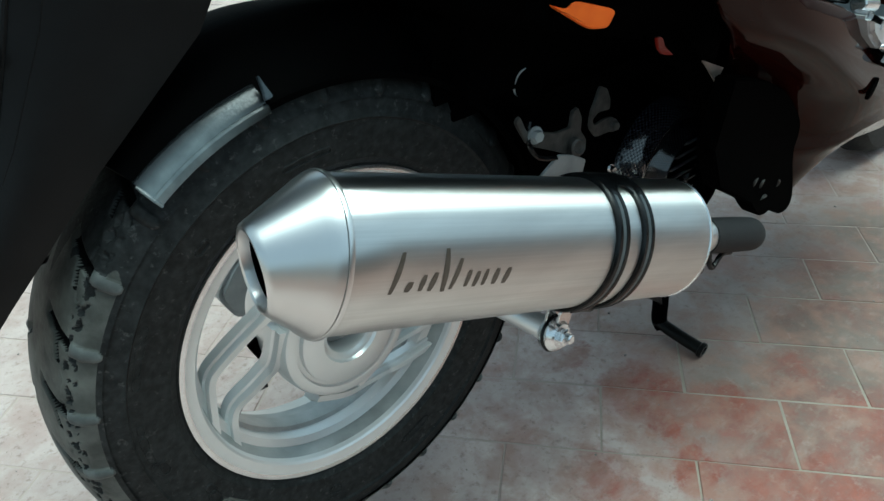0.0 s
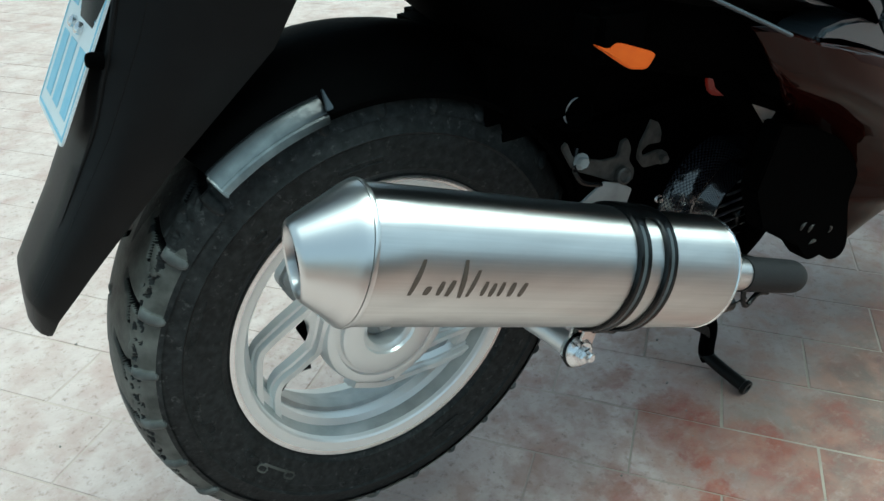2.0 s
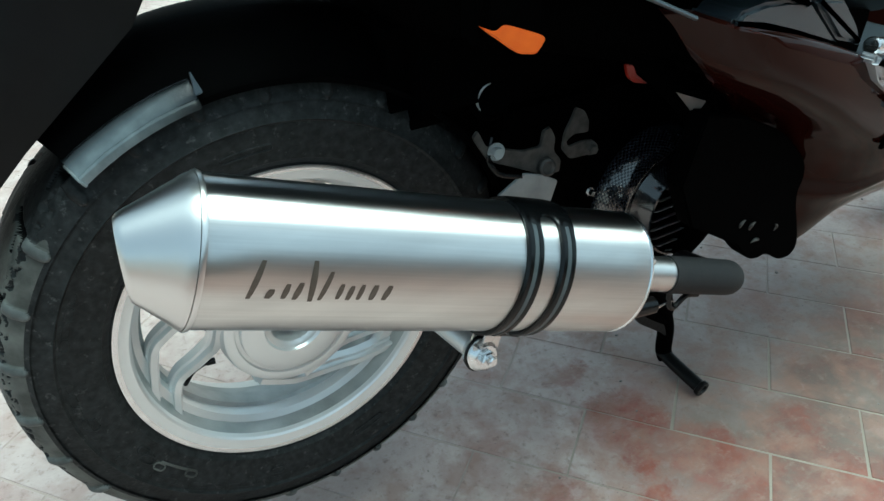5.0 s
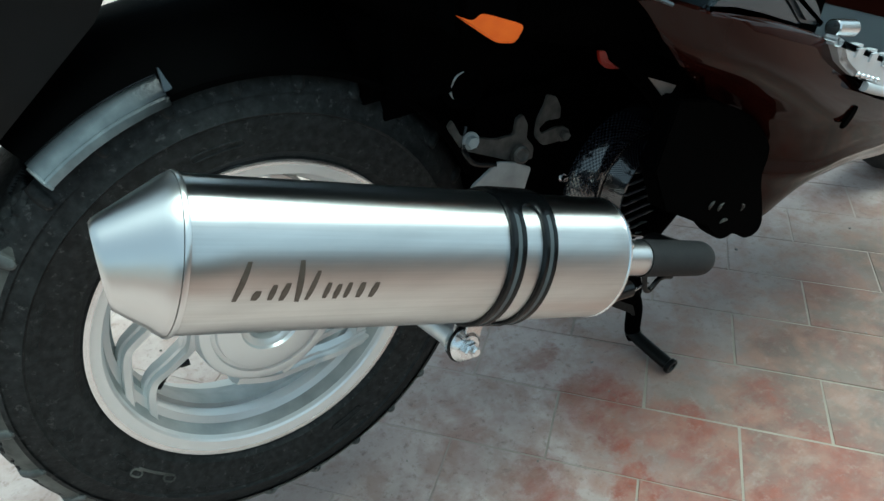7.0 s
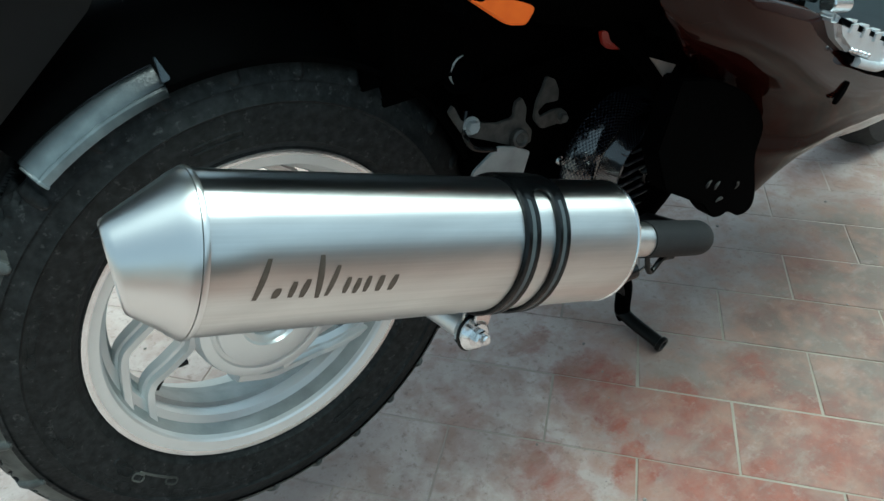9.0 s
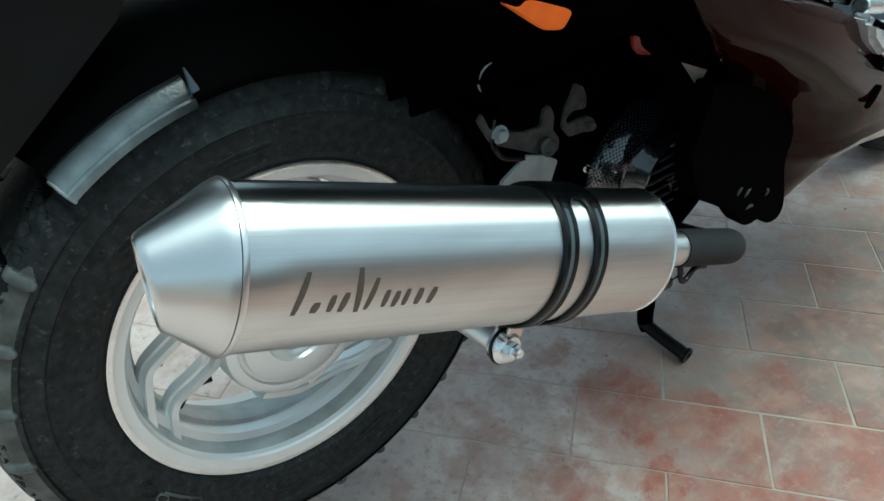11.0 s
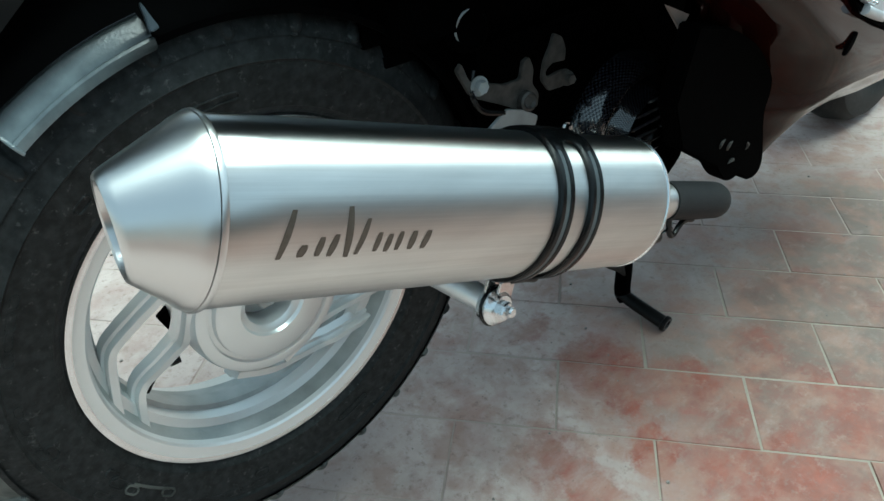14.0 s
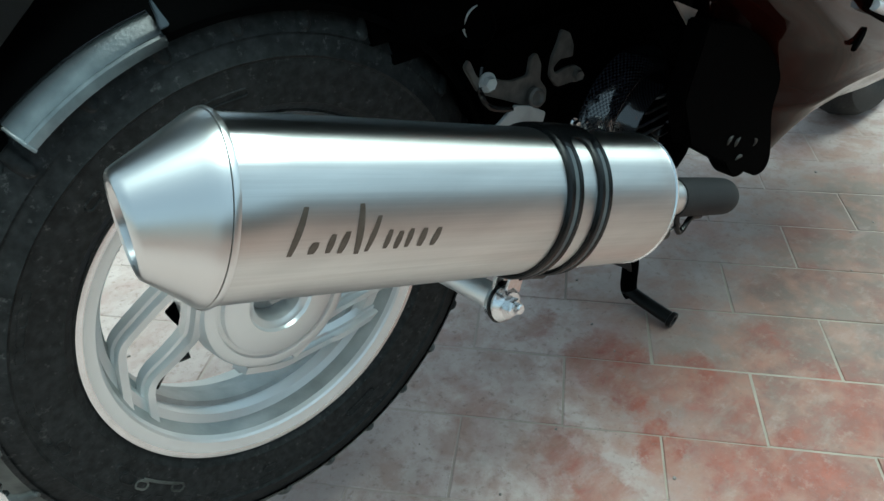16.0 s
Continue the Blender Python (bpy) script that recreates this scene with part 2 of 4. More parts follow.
ENGRAVE = material("etched_dark_steel", (0.11, 0.095, 0.08), 0.42, 0.7, (0.16, 0.14, 0.12), 300, 0.6, 0.1, 900)
PLATE = material("white_number_plate", (0.72, 0.78, 0.80), 0.35, 0.0, (0.62, 0.69, 0.72), 50, 0.5)
BLUE = material("blue_plate_print", (0.22, 0.52, 0.70), 0.4, 0.0, (0.40, 0.64, 0.76), 90, 0.5)
PALE = material("floor_tone_in_gap", (0.30, 0.25, 0.22), 0.5, 0.3, (0.20, 0.16, 0.14), 90, 0.6)
GROUT = material("pale_cement_grout", (0.31, 0.27, 0.22), 0.85, 0.0, (0.22, 0.185, 0.15), 30, 0.8, 0.5, 150)
WALL = material("painted_plaster", (0.66, 0.65, 0.62), 0.85, 0.0, (0.56, 0.54, 0.51), 4, 0.6, 0.3, 60)
DARKWALL = material("dark_plaster_for_reflections", (0.16, 0.145, 0.13), 0.9, 0.0, (0.10, 0.09, 0.08), 4, 0.7, 0.3, 60)
SEAT = material("black_vinyl", (0.012, 0.012, 0.012), 0.5, 0.0, (0.02, 0.02, 0.02), 30, 0.5, 0.3, 600)
STRIPE = material("gloss_red_paint", (0.42, 0.010, 0.016), 0.2, 0.0, (0.36, 0.008, 0.012), 20, 0.4, coat=0.4)
GREY = material("silver_grey_paint", (0.048, 0.060, 0.070), 0.3, 0.2, (0.036, 0.046, 0.054), 20, 0.4, coat=0.3)
PEG = material("cast_silver_footrest", (0.62, 0.64, 0.66), 0.38, 0.5, (0.50, 0.52, 0.54), 60, 0.5, 0.15, 500)
PEBBLE = material("grit", (0.30, 0.27, 0.24), 0.8, 0.0, (0.06, 0.05, 0.05), 900, 1.0)
for m_, aniso in ((STEEL, 1.0), (CONE, 0.6)):
    nt = m_.node_tree
    axis = nt.nodes.new("ShaderNodeCombineXYZ")
    axis.inputs[0].default_value, axis.inputs[1].default_value, axis.inputs[2].default_value = 0.936, -0.094, -0.339
    nt.links.new(axis.outputs["Vector"], nt.nodes["Principled BSDF"].inputs["Tangent"])
    nt.nodes["Principled BSDF"].inputs["Anisotropic"].default_value = aniso
# joints turn to the pale dust colour away from the painted darker stretch
nt = GROUT.node_tree
where, far_, fade_, dull_ = nt.nodes.new("ShaderNodeNewGeometry"), nt.nodes.new("ShaderNodeVectorMath"), nt.nodes.new("ShaderNodeMapRange"), nt.nodes.new("ShaderNodeMix")
far_.operation, far_.inputs[1].default_value = "DISTANCE", (0.49, -0.36, 0.0)
nt.links.new(where.outputs["Position"], far_.inputs[0])
fade_.inputs["From Min"].default_value, fade_.inputs["From Max"].default_value, fade_.inputs["To Max"].default_value = 0.28, 0.55, 0.85
nt.links.new(far_.outputs["Value"], fade_.inputs["Value"])
dull_.data_type = "RGBA"
dull_.inputs["B"].default_value = (0.44, 0.355, 0.315, 1)
nt.links.new(nt.nodes["Principled BSDF"].inputs["Base Color"].links[0].from_socket, dull_.inputs["A"])
nt.links.new(fade_.outputs["Result"], dull_.inputs["Factor"])
nt.links.new(dull_.outputs["Result"], nt.nodes["Principled BSDF"].inputs["Base Color"])
# fine brushing drawn along the silencer
nt = STEEL.node_tree
place = nt.nodes.new("ShaderNodeNewGeometry")
spread = nt.nodes.new("ShaderNodeCombineXYZ")
for k, (axis_, many) in enumerate((((0.936, -0.094, -0.339), 5.0), ((-0.100, -0.995, 0.0), 420.0), ((0.337, -0.034, 0.941), 420.0))):
    dot = nt.nodes.new("ShaderNodeVectorMath")
    dot.operation = "DOT_PRODUCT"
    dot.inputs[1].default_value = [v * many for v in axis_]
    nt.links.new(place.outputs["Position"], dot.inputs[0])
    nt.links.new(dot.outputs["Value"], spread.inputs[k])
grain = nt.nodes.new("ShaderNodeTexNoise")
grain.inputs["Scale"].default_value, grain.inputs["Detail"].default_value, grain.inputs["Roughness"].default_value = 1.0, 5, 0.7
nt.links.new(spread.outputs["Vector"], grain.inputs["Vector"])
tone = nt.nodes.new("ShaderNodeMix")
tone.data_type, tone.blend_type = "RGBA", "MULTIPLY"
depth = nt.nodes.new("ShaderNodeMapRange")
depth.inputs["From Min"].default_value, depth.inputs["From Max"].default_value, depth.inputs["To Max"].default_value = 0.35, 0.7, 0.30
nt.links.new(grain.outputs["Fac"], depth.inputs["Value"])
nt.links.new(depth.outputs["Result"], tone.inputs["Factor"])
tone.inputs["B"].default_value = (0.55, 0.54, 0.52, 1)
nt.links.new(nt.nodes["Principled BSDF"].inputs["Base Color"].links[0].from_socket, tone.inputs["A"])
nt.links.new(tone.outputs["Result"], nt.nodes["Principled BSDF"].inputs["Base Color"])
TILE = tile_material()
# pale specks of dust clinging to the tyre wall
nt = RUBBER.node_tree
here_, fleck, keep_, dusted = nt.nodes.new("ShaderNodeTexCoord"), nt.nodes.new("ShaderNodeTexNoise"), nt.nodes.new("ShaderNodeMapRange"), nt.nodes.new("ShaderNodeMix")
fleck.inputs["Scale"].default_value, fleck.inputs["Detail"].default_value, fleck.inputs["Roughness"].default_value = 170.0, 4, 0.7
keep_.inputs["From Min"].default_value, keep_.inputs["From Max"].default_value, keep_.inputs["To Max"].default_value = 0.60, 0.74, 0.75
nt.links.new(here_.outputs["Object"], fleck.inputs["Vector"])
nt.links.new(fleck.outputs["Fac"], keep_.inputs["Value"])
dusted.data_type = "RGBA"
dusted.inputs["B"].default_value = (0.10, 0.10, 0.096, 1)
nt.links.new(nt.nodes["Principled BSDF"].inputs["Base Color"].links[0].from_socket, dusted.inputs["A"])
nt.links.new(keep_.outputs["Result"], dusted.inputs["Factor"])
nt.links.new(dusted.outputs["Result"], nt.nodes["Principled BSDF"].inputs["Base Color"])
# sky sheen painted grey along the mudguard's edge, dying out further up
nt = GUARD_SHEEN.node_tree
where, flat_, far_ = nt.nodes.new("ShaderNodeNewGeometry"), nt.nodes.new("ShaderNodeVectorMath"), nt.nodes.new("ShaderNodeVectorMath")
flat_.operation, far_.operation = "MULTIPLY", "DISTANCE"
flat_.inputs[1].default_value, far_.inputs[1].default_value = (1, 0, 1), (0, 0, 0.2702)
nt.links.new(where.outputs["Position"], flat_.inputs[0])
nt.links.new(flat_.outputs["Vector"], far_.inputs[0])
fade_, dull_ = nt.nodes.new("ShaderNodeMapRange"), nt.nodes.new("ShaderNodeMix")
fade_.inputs["From Min"].default_value, fade_.inputs["From Max"].default_value = 0.2165, 0.2275
fade_.interpolation_type = "SMOOTHSTEP"
nt.links.new(far_.outputs["Value"], fade_.inputs["Value"])
dull_.data_type = "RGBA"
dull_.inputs["B"].default_value = (0.0016, 0.0016, 0.0018, 1)
old_ = nt.nodes["Principled BSDF"].inputs["Base Color"].links[0].from_socket
nt.links.new(old_, dull_.inputs["A"])
apart_, along_, both_ = nt.nodes.new("ShaderNodeSeparateXYZ"), nt.nodes.new("ShaderNodeMapRange"), nt.nodes.new("ShaderNodeMath")
nt.links.new(where.outputs["Position"], apart_.inputs[0])
along_.inputs["From Min"].default_value, along_.inputs["From Max"].default_value, along_.inputs["To Max"].default_value = -0.100, -0.038, 0.97
nt.links.new(apart_.outputs["X"], along_.inputs["Value"])
both_.operation = "MAXIMUM"
nt.links.new(fade_.outputs["Result"], both_.inputs[0])
nt.links.new(along_.outputs["Result"], both_.inputs[1])
nt.links.new(both_.outputs["Value"], dull_.inputs["Factor"])
nt.links.new(dull_.outputs["Result"], nt.nodes["Principled BSDF"].inputs["Base Color"])
CARBON = carbon_material()


from mathutils import noise as mnoise


# ---- mesh helpers ----
def part(name, bm, mat, parent=None, label="", smooth=40, modify=None):
    me = bpy.data.meshes.new(name)
    bmesh.ops.recalc_face_normals(bm, faces=bm.faces[:])
    bm.to_mesh(me)
    bm.free()
    for f in me.polygons:
        f.use_smooth = True
    me.set_sharp_from_angle(angle=radians(smooth))
    me.materials.append(mat)
    ob = new(name, me)
    ob.parent = parent
    if label:
        tagged(ob, label)
    return ob


def rings_mesh(rings, close=True, caps=True, loop=False):
    """A skin over rings of equally many points."""
    bm = bmesh.new()
    vs = [[bm.verts.new(p) for p in r] for r in rings]
    n = len(vs[0])
    pairs = list(zip(vs, vs[1:])) + ([(vs[-1], vs[0])] if loop else [])
    for a, b in pairs:
        for i in range(n if close else n - 1):
            j = (i + 1) % n
            bm.faces.new((a[i], a[j], b[j], b[i]))
    if caps and close and not loop:
        bm.faces.new(vs[0])
        bm.faces.new(vs[-1][::-1])
    return bm


def frame_of(d):
    d = Vector(d).normalized()
    u = d.cross(Vector((0, 0, 1)))
    u = u.normalized() if u.length > 1e-4 else Vector((1, 0, 0))
    return d, u, u.cross(d)


def lathe(origin, axis, profile, n=48, oval=(1, 1), loop=False, caps=True, tilt=0.0):
    """A turned body: profile of (distance along the axis, radius)."""
    o = Vector(origin)
    d, u, v = frame_of(axis)
    rings = []
    for s, r in profile:
        rings.append([o + d * (s - tilt * r * math.sin(a)) + u * (r * oval[0] * math.cos(a)) + v * (r * oval[1] * math.sin(a)) for a in (2 * math.pi * k / n for k in range(n))])
    return rings_mesh(rings, caps=caps, loop=loop)


def smooth_path(pts, steps=8):
    p = [Vector(q) for q in pts]
    p = [2 * p[0] - p[1]] + p + [2 * p[-1] - p[-2]]
    out = []
    for i in range(1, len(p) - 2):
        for k in range(steps):
            t = k / steps
            a, b, c, d = p[i - 1:i + 3]
            out.append(0.5 * ((2 * b) + (c - a) * t + (2 * a - 5 * b + 4 * c - d) * t * t + (3 * b - a - 3 * c + d) * t ** 3))
    return out + [p[-2]]


def sweep(pts, radius, n=12, flat=1.0, steps=8, up=(0, 0, 1), form=None):
    """A bar of round or oval section along a smooth line; radius: a number or a function of 0..1."""
    path = smooth_path(pts, steps) if steps > 1 else [Vector(q) for q in pts]
    rings = []
    for i, q in enumerate(path):
        d = (path[min(i + 1, len(path) - 1)] - path[max(i - 1, 0)]).normalized()
        u = d.cross(Vector(up))
        u = u.normalized() if u.length > 1e-4 else d.orthogonal().normalized()
        v = u.cross(d)
        r = radius(i / (len(path) - 1)) if callable(radius) else radius
        rings.append([q + u * (r * ca_) + v * (r * flat * sa_) for ca_, sa_ in (form or [(math.cos(2 * math.pi * k / n), math.sin(2 * math.pi * k / n)) for k in range(n)])])
    return rings_mesh(rings)


def prism(outline, at, along, up, depth, bevel=0.0):
    """An outline (a, b) in the plane of along and up through at, thickened towards their cross product."""
    o, a, b = Vector(at), Vector(along).normalized(), Vector(up).normalized()
    c = a.cross(b)
    bm = bmesh.new()
    low = [bm.verts.new(o + a * x + b * y) for x, y in outline]
    f = bm.faces.new(low)
    ext = bmesh.ops.extrude_face_region(bm, geom=[f])
    bmesh.ops.translate(bm, verts=[e for e in ext["geom"] if isinstance(e, bmesh.types.BMVert)], vec=c * depth)
    if bevel:
        bmesh.ops.recalc_face_normals(bm, faces=bm.faces[:])
        bmesh.ops.bevel(bm, geom=bm.edges[:], offset=bevel, segments=2, affect="EDGES")
    return bm


def block(centre, size, bevel=0.002, turn=None):
    bm = bmesh.new()
    bmesh.ops.create_cube(bm, size=1, matrix=Matrix.Diagonal((*size, 1)))
    if bevel:
        bmesh.ops.bevel(bm, geom=bm.edges[:], offset=bevel, segments=2, affect="EDGES")
    bmesh.ops.transform(bm, matrix=Matrix.Translation(centre) @ (turn or Matrix()), verts=bm.verts[:])
    return bm


def rounded(pts, r=0.3, steps=4):
    """A closed outline with its corners cut round."""
    out = []
    n = len(pts)
    for i in range(n):
        p, a, b = Vector(pts[i]), Vector(pts[i - 1]), Vector(pts[(i + 1) % n])
        s, e = p.lerp(a, r), p.lerp(b, r)
        for k in range(steps + 1):
            t = k / steps
            out.append(tuple((1 - t) ** 2 * s + 2 * t * (1 - t) * p + t * t * e))
    return out


def merge(*bms):
    out = bmesh.new()
    for b in bms:
        me = bpy.data.meshes.new("tmp")
        b.to_mesh(me)
        b.free()
        out.from_mesh(me)
        bpy.data.meshes.remove(me)
    return out


def hex_bolt(at, axis, r, h, tip=0.0, tip_r=0.0):
    """A hexagon head with a washer face and, where asked, a threaded end."""
    prof = [(0, r * 0.6), (0, r * 0.96), (h * 0.8, r), (h, r * 0.86)]
    bm = lathe(at, axis, prof, 6)
    washer = lathe(at, axis, [(-0.0012, r * 1.1), (-0.0012, r * 1.4), (0.0003, r * 1.4), (0.0003, r * 0.9)], 24)
    more = [lathe(at, axis, [(h * 0.9, tip_r), (h + tip, tip_r), (h + tip + 0.001, tip_r * 0.7)], 14)] if tip else []
    return merge(bm, washer, *more)


# ---- yard: floor and unseen walls ----
ROW, LONG, ANGLE = 0.108, 0.2130, radians(-50.95)
floor = part("floor", block((0.3, 0.3, -0.0511), (8.4, 8.4, 0.1), 0), GROUT)
tagged(floor, "red terracotta brick-shaped paving under pale dust", "floor", kind="structure")
# walls out of view; their heights and the dark south one shape reflections
for name, at, size in (("wall_north", (0.3, 4.55, 1.1), (8.7, 0.15, 2.42)), ("wall_south", (0.3, -3.95, 0.62), (8.7, 0.15, 1.44)),
                       ("wall_east", (4.57, 0.3, 0.60), (0.15, 8.34, 1.40)), ("wall_west", (-3.97, 0.3, 0.50), (0.15, 8.34, 1.20))):
    tagged(part(name, block(at, size, 0.0), DARKWALL if name == "wall_south" else WALL), "unseen plaster wall added to close the yard", "wall", kind="structure")


# ---- scooter ----
scooter = tagged(new("scooter"), "black motor scooter raised on its centre stand, with a steel silencer", "scooter")
WC = Vector((0, 0, 0.2702))
AXLE = (0, 1, 0)


def wheel_parts(centre, owner, shift=0.0, treads=27):
    """A cast wheel with its tyre about a level axle."""
    c = Vector(centre)
    prof = [(0.0135, 0.133), (0.006, 0.1405), (0.0, 0.1440), (-0.0034, 0.1490), (-0.0046, 0.1495), (-0.0050, 0.1510), (-0.0050, 0.1530), (-0.0088, 0.168), (-0.0092, 0.1800), (-0.0100, 0.1805), (-0.0112, 0.1820), (-0.0104, 0.1828), (-0.0086, 0.1945), (-0.0050, 0.2010)]
    inner = [(0.086 - s, r) for s, r in prof][::-1]
    near = [(0.012, 0.1335), (0.0065, 0.1385), (0.004, 0.1420), (0.0008, 0.1430), (-0.0016, 0.1412), (-0.0020, 0.1385), (-0.0008, 0.1355), (0.0, 0.1300), (0.0016, 0.1283), (0.006, 0.1272), (0.019, 0.1248), (0.0225, 0.1190), (0.0335, 0.1185), (0.0355, 0.1150), (0.0405, 0.1150)]
    rim_prof = near + [(0.086 - a_, r_) for a_, r_ in near[::-1]] + [(0.072, 0.131), (0.056, 0.1245), (0.030, 0.1245), (0.014, 0.131)]
    # side walls and casing
    side = lathe(c, AXLE, prof + inner + [(0.072, 0.131), (0.043, 0.150), (0.014, 0.131)], 160, loop=True, caps=False)
    rim = part("rim", lathe(c, AXLE, rim_prof, 144, loop=True, caps=False), ALLOY, owner,
               "cast wheel rim in silver paint", 30)
    rim.data.materials.append(GRIME_SHADE)
    # recessed bands of the barrel: brake dust plus their shade, as one colour
    for f in rim.data.polygons:
        if 0.0045 < f.center.y - c.y < 0.0195 or 0.0345 < f.center.y - c.y < 0.0605:
            f.material_index = 1
    tyre = part("tyre", side, RUBBER, owner, "black tubeless scooter tyre with curved tread grooves")
    # tread band with cut grooves
    n, m = 1755, 185
    bm = bmesh.new()
    rows, cut, worn_or_dim = [], {}, {}
    pitch = 2 * math.pi * 0.2155 / treads
    for i in range(n):
        a = 2 * math.pi * i / n
        ring = []
        for j in range(m):
            full = 1.18 * (-1 + 2 * j / (m - 1))
            w = max(-1.0, min(1.0, full))
            aw, over = abs(w), max(0.0, abs(full) - 1.0)
            y = 0.043 + math.copysign((0.0535 if w > 0 else 0.0490) * aw - 0.0015 * aw ** 6 + 0.0300 * over, w)
            r = 0.2205 - 0.0098 * w * w - 0.0052 * aw ** 8 - 0.052 * over
            ph = i * treads / n + shift + (0.5 if w > 0 else 0.0)
            run = max(0.0, (aw - 0.12) / 0.88)
            lean = math.cos(math.atan(0.6 * max(1.0 - run, 0.0) ** 0.5 * pitch / 0.0431))
            f = (ph + 0.4 * max(1.0 - run, 0.0) ** 1.5 + 0.5) % 1.0 - 0.5
            d = abs(f) * pitch * lean
            # a narrow groove that leaves the crown and curves out; past its bend it carries a rounded rib to the shoulder
            dep = 0.0066 * max(0.0, min(1.0, (0.0044 - d) / 0.0024)) * max(0.0, min(1.0, (run - 0.08) / 0.06)) * max(0.0, min(1.0, (0.80 - run) / 0.10))
            thick = 0.0048 * (max(0.0, 1 - (over / 0.15) ** 4) ** 0.5 if over < 0.15 else 0.0)
            rib = max(0.0, 1 - (d / thick) ** 2) ** 0.5 if d < thick else 0.0
            lift = 0.0028 * rib * max(0.0, min(1.0, (run - 0.74) / 0.12))
            # a short branch cut into the land beside each groove
            if 0.36 < run < 0.66 and 0.0 < f < 0.34:
                dep = max(dep, 0.0062 * max(0.0, min(1.0, 2.2 - 2.2 * abs(run - 0.44 - 0.42 * f) / 0.062)))
            bare, pit = dep, 0.0
            # scuffed hollows between the ribs
            if 0.62 < run < 0.98 and not lift:
                pit = mnoise.noise(Vector((a * 34.0, w * 11.0, 3.0))) + 0.40 * mnoise.noise(Vector((a * 80.0, w * 30.0, 8.0)))
                pit = 0.0042 * max(0.0, min(1.0, (pit - 0.02) / 0.30)) * max(0.0, 1 - abs(run - 0.80) / 0.16)
                dep += pit
            r += (lift if over < 0.02 else lift * 0.4) - dep
            cut[(i, j)], worn_or_dim[(i, j)] = bare - lift, pit
            ring.append(bm.verts.new(c + Vector((r * math.cos(a), y + lift * (0.7 * aw ** 4 if over < 0.02 else 0.95) * (1 if w > 0 else -1), r * math.sin(a)))))
        rows.append(ring)
    for i in range(n):
        p, q = rows[i], rows[(i + 1) % n]
        for j in range(m - 1):
            f = bm.faces.new((p[j], p[j + 1], q[j + 1], q[j]))
            deep, turned = cut[(i, j)] + cut[(i, j + 1)], (math.degrees(2 * math.pi * i / n) + 180) % 360 - 180
            # shade under the mudguard is put in: upper tread and ribs go dark
            darker = -40 < turned < 140 + 9 * mnoise.noise(Vector((0, j * 0.06, 0))) or abs(1.18 * (-1 + 2 * j / (m - 1))) > 1.12 or worn_or_dim[(i, j)] > 0.0012
            # index 3 is a darker rubber for the deep cuts
            f.material_index = 3 if deep > 0.0060 else 2 if deep < -0.0012 and not -40 < turned < 132 else 1 if darker else 0
    band = part("tread", bm, TREAD, tyre, "dusty grooved tread", 180)
    for extra in (RUBBER, MARK, GROOVE):
        band.data.materials.append(extra)
    # moulded marks on the side wall
    def slot(a0, half, r0, tall, thick, mat=TREAD):
        """A raised outline shaped like a rounded slot on the side wall."""
        ends = math.degrees(tall / r0)
        loop = [(a0 - half + 2 * half * k / 12, r0 + tall) for k in range(13)] + [(a0 + half + ends * math.sin(q), r0 + tall * math.cos(q)) for q in (0.5, 1.0, 1.57, 2.1, 2.6)]
        loop += [(a0 + half - 2 * half * k / 12, r0 - tall) for k in range(13)] + [(a0 - half - ends * math.sin(q), r0 - tall * math.cos(q)) for q in (0.5, 1.0, 1.57, 2.1, 2.6)]
        loop.append(loop[0])
        pts = [c + Vector((r * math.cos(radians(a)), -0.0056 - 0.21 * (r - 0.153) + (0.0 if r < 0.168 else 0.18 * (r - 0.168)), r * math.sin(radians(a)))) for a, r in loop]
        part("moulded_mark", sweep(pts, thick, 6, steps=1), mat, tyre)

    for a0, half, r0, tall, thick in ((-133.5, 0.8, 0.164, 0.0030, 0.0009), (-144.5, 0.8, 0.1655, 0.0030, 0.0009), (-139.2, 5.4, 0.1612, 0.0003, 0.0009), (-149.5, 1.2, 0.1635, 0.0036, 0.0009), (-171, 1.1, 0.1700, 0.0030, 0.0008), (-152.5, 1.0, 0.1600, 0.0028, 0.0008),
                                      (-104, 1.2, 0.1650, 0.0030, 0.0008), (-70, 5.0, 0.163, 0.0026, 0.0008), (128, 1.2, 0.163, 0.003, 0.0008), (95, 6.0, 0.163, 0.0026, 0.0008)):
        slot(a0, half, r0, tall, thick, TREAD if -146 < a0 < -125 else RUBBER)
    for k in range(26):
        if k not in (4, 5, 11, 12, 18):
            slot(-210 + 4.2 * k, 0.75 + 0.35 * ((k * 7) % 3), 0.1745, 0.0022 + 0.0006 * (k % 2), 0.0005, RUBBER)
    part("polished_lip", lathe(c, AXLE, [(-0.0021, 0.1380), (-0.0027, 0.1400), (-0.0022, 0.1424), (0.0004, 0.1438), (0.0030, 0.1432), (0.0004, 0.1412)], 144, loop=True, caps=False), CHROME, rim, "polished rim lip")
    return rim, tyre


wheel = part("wheel_hub", lathe(WC, AXLE, [(0.014, 0.0190), (0.002, 0.0195), (-0.0030, 0.0205), (-0.0050, 0.0230), (-0.0060, 0.0255), (-0.0088, 0.0270), (-0.0090, 0.0440), (-0.0080, 0.0460), (-0.0040, 0.0470), (-0.0040, 0.0500), (-0.0062, 0.0512), (-0.0062, 0.0570), (-0.0050, 0.0595), (0.0, 0.0615), (0.012, 0.063),
             (0.055, 0.060), (0.075, 0.052), (0.075, 0.0190)], 96, loop=True, caps=False), ALLOY, scooter, "round silver drum hub")
rim, tyre = wheel_parts(WC, wheel, 0.38)
